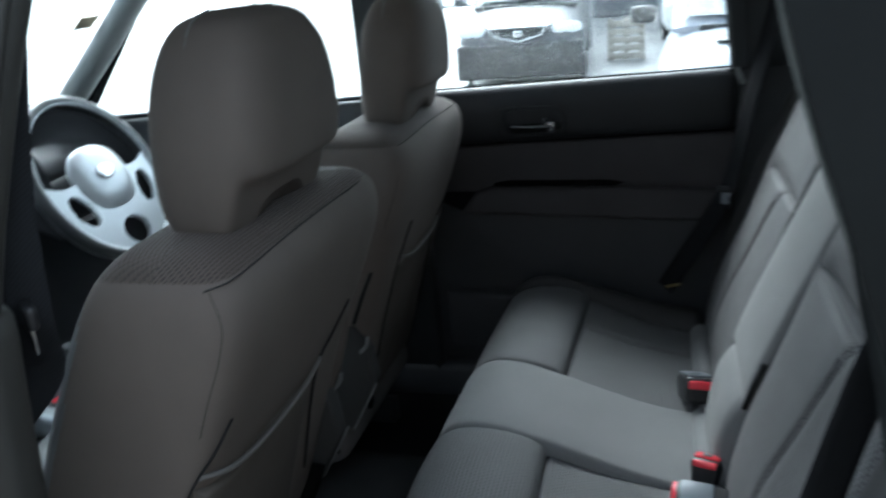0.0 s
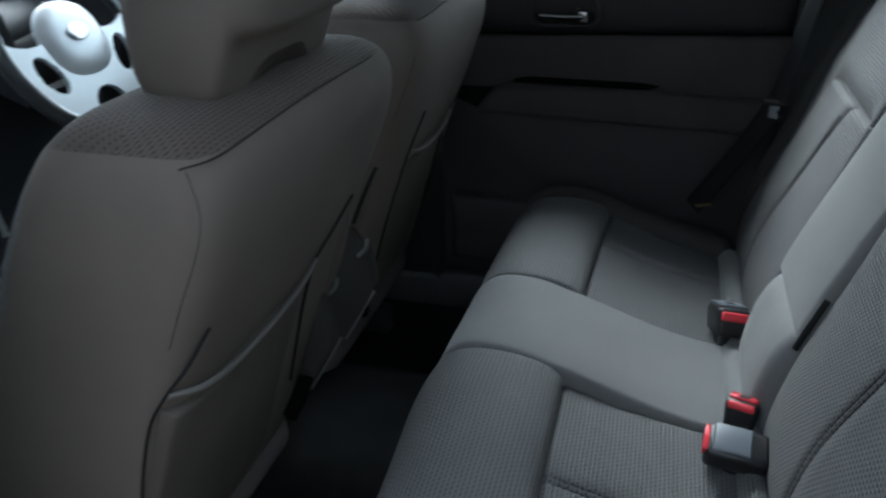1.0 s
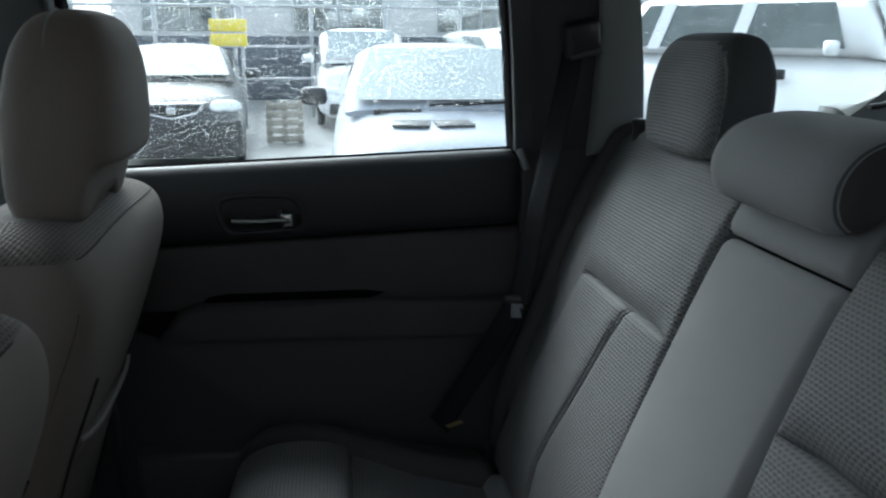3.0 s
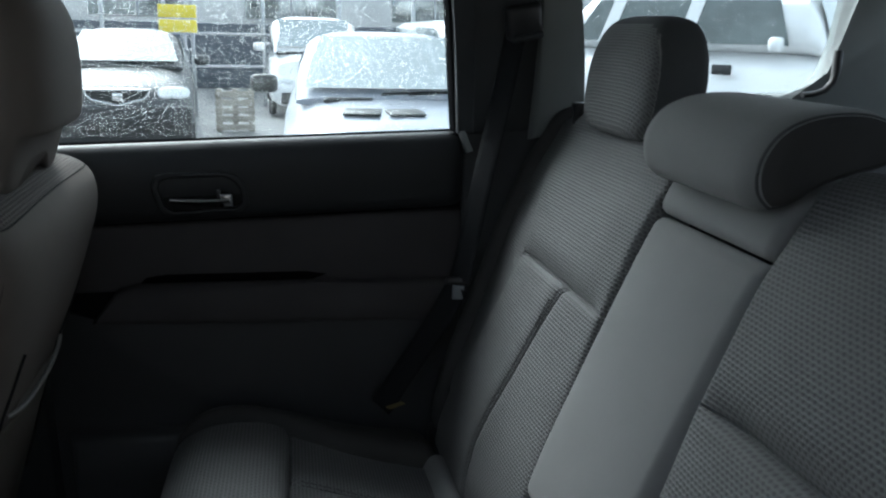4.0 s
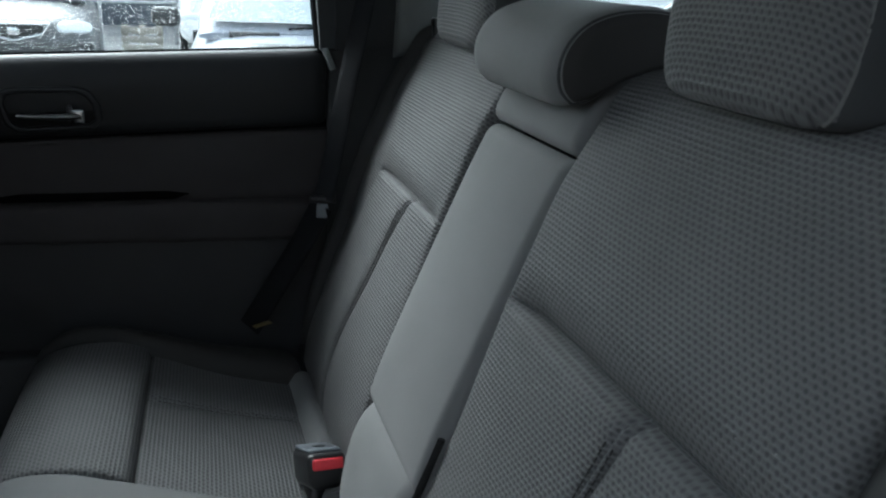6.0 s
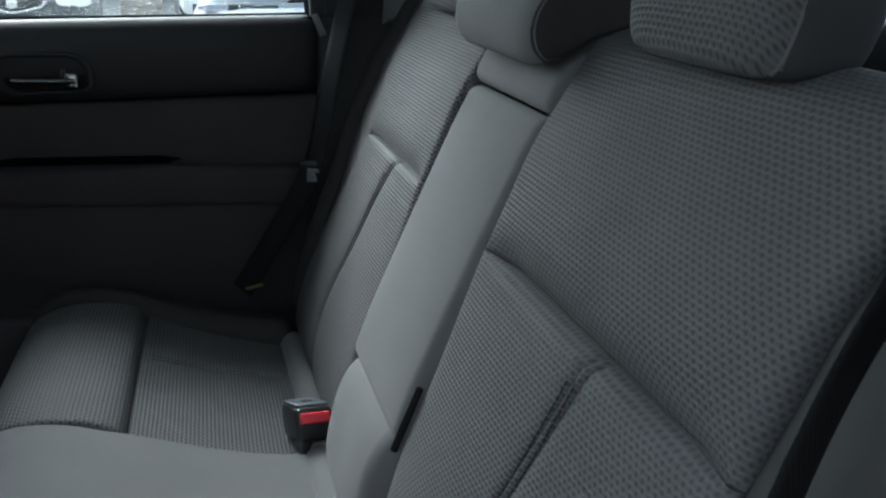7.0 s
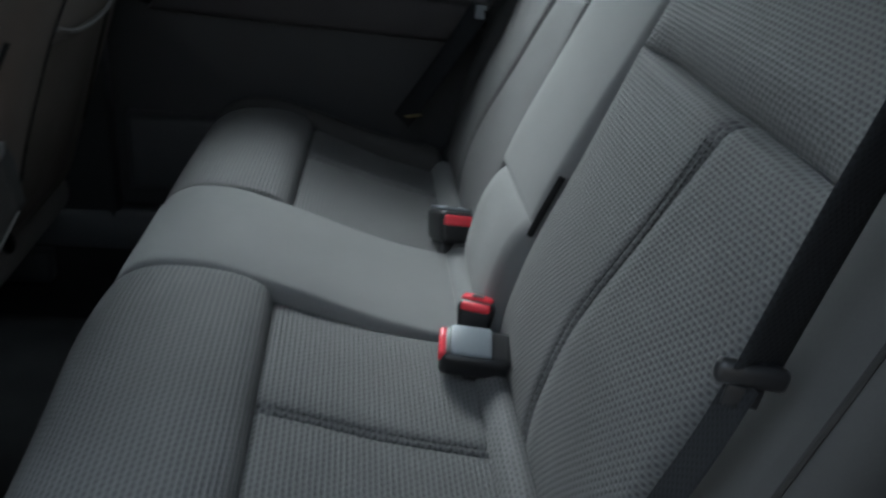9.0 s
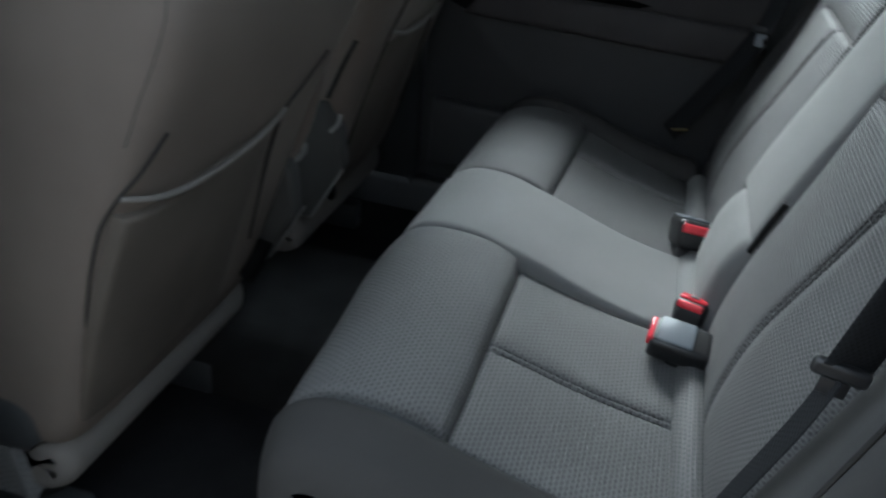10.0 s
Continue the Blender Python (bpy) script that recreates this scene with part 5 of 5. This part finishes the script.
def parked_car(name, label, m, paint, width, length, height, bonnet, cowl, cowl_y, roof_y, rear_y, nose=0.62, vents=False, van=False, dark_chin=False, pillars=False):
    """A car at the origin that faces -y; lower body and glasshouse as smooth lofts, with its lamps, grille, panes and wheels."""
    car = thing(name, label, "van" if van else "car", "parked cars")
    hw = width / 2

    def loft(sections, n=24):
        bm = bmesh.new()
        rings = []
        for y, z0, z1, w0, w1 in sections:
            ring = []
            for k in range(n):
                a = 2 * math.pi * k / n
                c, s = math.cos(a), math.sin(a)
                cc, sc = math.copysign(abs(c) ** 0.55, c), math.copysign(abs(s) ** 0.55, s)
                z = (z0 + z1) / 2 + (z1 - z0) / 2 * sc
                f = (z - z0) / max(z1 - z0, 1e-6)
                ring.append(bm.verts.new(((w0 + (w1 - w0) * f) * cc, y, z)))
            rings.append(ring)
        for a, b in zip(rings, rings[1:]):
            for k in range(n):
                bm.faces.new((a[k], a[(k + 1) % n], b[(k + 1) % n], b[k]))
        bm.faces.new(rings[0])
        bm.faces.new(rings[-1][::-1])
        return bm

    L = length
    body = [(0.0, 0.28, nose - 0.06, hw * 0.72, hw * 0.70), (0.05, 0.20, nose + 0.02, hw * 0.88, hw * 0.82), (0.22, 0.18, bonnet - 0.05, hw * 0.97, hw * 0.88), (0.55, 0.18, bonnet, hw, hw * 0.90), (cowl_y, 0.18, cowl, hw, hw * 0.92), (roof_y + 0.4, 0.18, cowl + 0.03, hw, hw * 0.93), (rear_y, 0.18, cowl + 0.03, hw, hw * 0.92), (L - 0.15, 0.2, cowl, hw * 0.97, hw * 0.86), (L, 0.3, cowl - 0.1, hw * 0.85, hw * 0.75)]
    part("body", loft(body), paint, car)
    roof_w = hw * (0.86 if van else 0.70)
    cab = [(cowl_y - 0.02, cowl - 0.06, cowl + 0.0, hw * 0.84, hw * 0.82), (cowl_y + (roof_y - cowl_y) * 0.5, cowl - 0.06, (cowl + height) / 2 + 0.04, hw * 0.88, hw * 0.77), (roof_y, cowl - 0.05, height - 0.02, hw * 0.88, roof_w), (roof_y + 0.6, cowl - 0.05, height, hw * 0.89, roof_w), (rear_y - 0.5, cowl - 0.05, height - 0.03, hw * 0.88, roof_w), (rear_y, cowl - 0.05, cowl + 0.08, hw * 0.84, hw * 0.7)]
    part("glasshouse", loft(cab), paint, car)
    # windscreen
    bm = bmesh.new()
    v = []
    for f, w in ((0.08, 0.755), (0.5, 0.69), (0.90, 0.60 if not van else 0.73)):
        y = cowl_y + (roof_y - cowl_y) * f
        z = cowl + (height - cowl) * f
        v.append([bm.verts.new((hw * w * g, y - 0.055 + 0.03 * g * g, z + 0.022 * (1 - f) + 0.012)) for g in (-1, -0.6, -0.2, 0.2, 0.6, 1)])
    for a, b in zip(v, v[1:]):
        for k in range(5):
            bm.faces.new((a[k], a[k + 1], b[k + 1], b[k]))
    part("windscreen", bm, CARGLASS, car, "windscreen reflecting the pale sky")
    for s in (1, -1):
        bm = bmesh.new()
        q = [(cowl_y + 0.35, cowl + 0.06, 0.905), (rear_y - 0.35, cowl + 0.06, 0.905), (rear_y - 0.65, height - 0.12, 0.76 if not van else 0.88), (roof_y + 0.25, height - 0.12, 0.76 if not van else 0.88)]
        bm.faces.new([bm.verts.new((s * hw * (w + 0.005), y, z)) for y, z, w in q])
        part("side_window", bm, SIDEGLASS if pillars else CARGLASS, car, smooth=False)
        if pillars:
            for y0, y1 in ((2.80, 2.66), (3.70, 3.52)):
                bm = bmesh.new()
                q = [(y0, cowl + 0.04, 0.915), (y0 + 0.14, cowl + 0.04, 0.915), (y1 + 0.14, height - 0.10, 0.89), (y1, height - 0.10, 0.89)]
                a, b = ([bm.verts.new((s * hw * (w + d), y, z)) for y, z, w in q] for d in (0.0, 0.012))
                bm.faces.new(a)
                bm.faces.new(b[::-1])
                for k in range(4):
                    bm.faces.new((a[k], b[k], b[(k + 1) % 4], a[(k + 1) % 4]))
                part("door_pillar", bm, paint, car, smooth=False)
            part("door_grip", box(*sorted((s * hw * 0.98, s * (hw + 0.03))), 2.30, 2.50, cowl - 0.24, cowl - 0.14, 0.015), GRILLEBLACK, car, "black door grip")
        part("headlight", moved(stack(smooth_levels([(-0.03, 0, 0, 0.10, 0.05), (0.0, 0, 0, 0.19, 0.075), (0.02, 0, 0, 0.17, 0.065), (0.03, 0, 0, 0.08, 0.03)], 10), 2.6, 24), pose(s * hw * 0.70, 0.10, nose + 0.02, 70, 0, s * 18)), LAMPGLASS, car, "clear headlight")
        mir = part("door_mirror", moved(stack(smooth_levels([(-0.07, 0, 0, 0.05, 0.03), (-0.05, 0, 0, 0.10, 0.06), (0.05, 0, 0, 0.10, 0.06), (0.07, 0, 0, 0.05, 0.03)], 10), 2.8, 20), pose(s * (hw + 0.09), cowl_y + 0.42, cowl + 0.07)), GRILLEBLACK if vents else paint, car)
        wip = part("wiper", tube([(s * 0.1, cowl_y - 0.10, cowl + 0.035), (s * 0.1 + 0.28, cowl_y - 0.075, cowl + 0.05), (s * 0.1 + 0.52, cowl_y - 0.04, cowl + 0.05)], 0.011, 6), RUBBER, car)
        for wy in (0.85, L - 0.85):
            car_wheel(car, s * (hw - 0.11), wy)
    part("cowl_panel", box(-0.52 if vents else -hw * 0.78, -0.16 if vents else hw * 0.78, cowl_y - 0.07, cowl_y - 0.01, cowl - 0.05, cowl + 0.006, 0.01), GRILLEBLACK, car)
    part("lower_grille", box(-hw * 0.72, hw * 0.72, -0.02, 0.06, 0.26, 0.46, 0.03), GRILLEBLACK, car)
    if dark_chin:
        shield = [(-0.37, 0.085), (0.37, 0.085), (0.29, -0.025), (0.0, -0.095), (-0.29, -0.025)]
        bm = bmesh.new()
        a, b = ([bm.verts.new((x, y - 0.18 * z, nose - 0.02 + z)) for x, z in shield] for y in (-0.03, 0.04))
        bm.faces.new(a)
        bm.faces.new(b[::-1])
        for k in range(5):
            bm.faces.new((a[k], b[k], b[(k + 1) % 5], a[(k + 1) % 5]))
        gr = part("grille", bm, GRILLEBLACK, car, "black grille", smooth=False)
        loop = shield[:1] + [p for q in zip(shield, shield[1:] + shield[:1]) for p in ((q[0][0] * 0.9 + q[1][0] * 0.1, q[0][1] * 0.9 + q[1][1] * 0.1), (q[0][0] * 0.1 + q[1][0] * 0.9, q[0][1] * 0.1 + q[1][1] * 0.9), q[1])]
        part("grille_surround", tube([(x, -0.035 - 0.18 * z, nose - 0.02 + z) for x, z in loop], 0.016, 8, dense_points=False), CHROME, gr, "chrome grille surround")
    else:
        gr = part("grille", moved(stack(smooth_levels([(-0.02, 0, 0, 0.34, 0.075), (0.0, 0, 0, 0.36, 0.085), (0.02, 0, 0, 0.34, 0.075)], 6), 3.5, 28), pose(0, 0.0, nose - 0.02, 80, 0, 0)), GRILLEBLACK, car, "black grille")
        part("grille_surround", moved(ring_bm(1.0, 0.06, 40, 8), Matrix.Translation((0, -0.03, nose - 0.02)) @ Euler((radians(80), 0, 0)).to_matrix().to_4x4() @ Matrix.Diagonal((0.37, 0.095, 0.3, 1))), CHROME, gr, "chrome grille surround")
    part("badge", box(-0.055, 0.055, -0.06, -0.03, nose - 0.06, nose + 0.03, 0.015), CHROME, gr, "plain chrome badge")
    if not dark_chin:
        part("number_plate", box(-0.26, 0.26, -0.05, -0.03, 0.36, 0.47, 0.004), LAMPGLASS, car, "plain pale plate")
    if dark_chin:
        part("lower_bumper", box(-hw * 0.92, hw * 0.92, -0.02, 0.20, 0.14, 0.585, 0.04, 3), GRILLEBLACK, car, "dark lower bumper")
    if vents:
        for s in (1, -1):
            part("bonnet_vent", moved(box(-0.13, 0.13, -0.11, 0.11, -0.008, 0.008, 0.004), pose(s * 0.15 - 0.11, cowl_y - 0.42, bonnet + 0.035, 4, 0, s * 8)), GRILLEBLACK, car, "dark bonnet vent")
    car.matrix_basis = m
    return car


part("bonnet", pad([(-1.62, 1.03), (-1.80, 1.02), (-2.20, 0.97), (-2.45, 0.90), (-2.55, 0.80)], -0.72, 0.72, r=0.05, depth=0.35, n=24, m=16), BODYPAINT, shell)
part("front_bumper", box(-2.62, -1.60, -0.76, 0.76, 0.16, 0.62, 0.06, 3), BODYPAINT, shell)
part("rear_bumper", box(1.50, 1.72, -0.76, 0.76, 0.16, 0.58, 0.05, 3), BODYPAINT, shell)
for x in (-1.75, 0.85):
    for y in (-0.74, 0.74):
        tyre = part("wheel", moved(ring_bm(0.25, 0.075, 36, 12), pose(x, y, GROUND + 0.325, 90, 0, 0)), TYRE, shell)
        part("rim", moved(stack([(-0.06, 0, 0, 0.20, 0.20), (0.0, 0, 0, 0.19, 0.19), (0.06, 0, 0, 0.20, 0.20)], 2, 24), pose(x, y, GROUND + 0.325, 90, 0, 0)), STEEL, tyre)

parked_car("parked_saloon", "dark silver saloon car facing the yard", pose(-1.62, 9.5, GROUND, 0, 0, 4), GREYPAINT, 1.76, 4.66, 1.45, 0.88, 0.99, 1.25, 1.95, 4.1, nose=0.72, dark_chin=True)
parked_car("parked_hatchback", "pale blue car with bonnet vents and a wet windscreen", pose(0.90, 4.35, GROUND, 0, 0, -3), BLUEPAINT, 1.76, 4.4, 1.51, 0.935, 1.035, 1.15, 1.80, 3.9, nose=0.70, vents=True)
parked_car("parked_van", "white people carrier parked behind the blue car", pose(0.95, 13.6, GROUND, 0, 0, 0), WHITEPAINT, 1.72, 4.6, 1.70, 1.02, 1.10, 0.75, 1.35, 4.4, van=True)
parked_car("parked_van", "white people carrier parked beyond the blue car", pose(3.6, 10.5, GROUND, 0, 0, 8), WHITEPAINT, 1.75, 4.6, 1.70, 1.0, 1.08, 0.85, 1.45, 4.3, van=True)
parked_car("parked_pickup", "white four-wheel drive parked beyond the quarter window", pose(6.763, 5.753, GROUND, 0, 0, 40), WHITEPAINT, 1.85, 4.8, 2.02, 1.28, 1.41, 1.45, 1.68, 4.5, nose=0.92, van=True, pillars=True)

# unseen wall added on the open door's side to hold back light there
side_wall = part("shade_wall", box(-12, 12, -2.35, -2.10, GROUND, 1.80, 0.02), CONCRETE)
tagged(side_wall, "unseen concrete wall added to block light at the open door", "wall", kind="structure")

# building and yard clutter behind the cars
shed = thing("workshop_building", "grey concrete workshop building behind the cars", "building")
part("wall", box(-4.6, 9, 21, 21.3, GROUND, 4.2, 0.02), PALEWALL, shed)
part("plinth", box(-4.6, 9, 20.86, 21.0, GROUND, 1.37, 0.02), SLATE, shed, "dark slate-blue lower wall")
part("roof", box(-4.8, 9.2, 20.7, 27, 4.2, 4.4, 0.03), GALVANISED, shed)
for x in (-2.8, 0.8, 4.4, 7.2):
    w = part("window", box(x - 1.1, x + 1.1, 20.95, 21.02, 1.5, 2.9, 0.01), CARGLASS, shed)
    part("mullion", box(x - 0.03, x + 0.03, 20.91, 20.95, 1.5, 2.9, 0.005), GALVANISED, w)
sign = thing("yard_sign", "blank yellow sign board on two posts", "sign")
for z in (1.206, 1.440):
    part("board", box(-1.60, -1.00, 14.0, 14.06, z, z + 0.205, 0.01), SIGNYELLOW, sign)
for x in (-1.52, -1.08):
    part("post", box(x - 0.03, x + 0.03, 14.07, 14.13, GROUND, 1.85, 0.006), GALVANISED, sign)
fence = thing("yard_fence", "galvanised rail fence across the yard", "fence")
for z in (0.55, 1.15, 1.9):
    part("rail", box(-4.3, 8, 16.0, 16.05, z, z + 0.05, 0.008), GALVANISED, fence)
for k in range(9):
    part("post", box(-4.3 + k * 1.45, -4.23 + k * 1.45, 16.06, 16.13, GROUND, 2.0, 0.006), GALVANISED, fence)
crate = thing("timber_pallet", "weathered timber pallet standing on end", "pallet")
for k in range(5):
    part("slat", box(-0.66, -0.10, 12.0, 12.03, GROUND + 0.02 + k * 0.12, GROUND + 0.11 + k * 0.12, 0.004), TIMBER, crate)
for x in (-0.61, -0.38, -0.15):
    part("bearer", box(x - 0.04, x + 0.04, 12.03, 12.12, GROUND, 0.44, 0.004), TIMBER, crate)
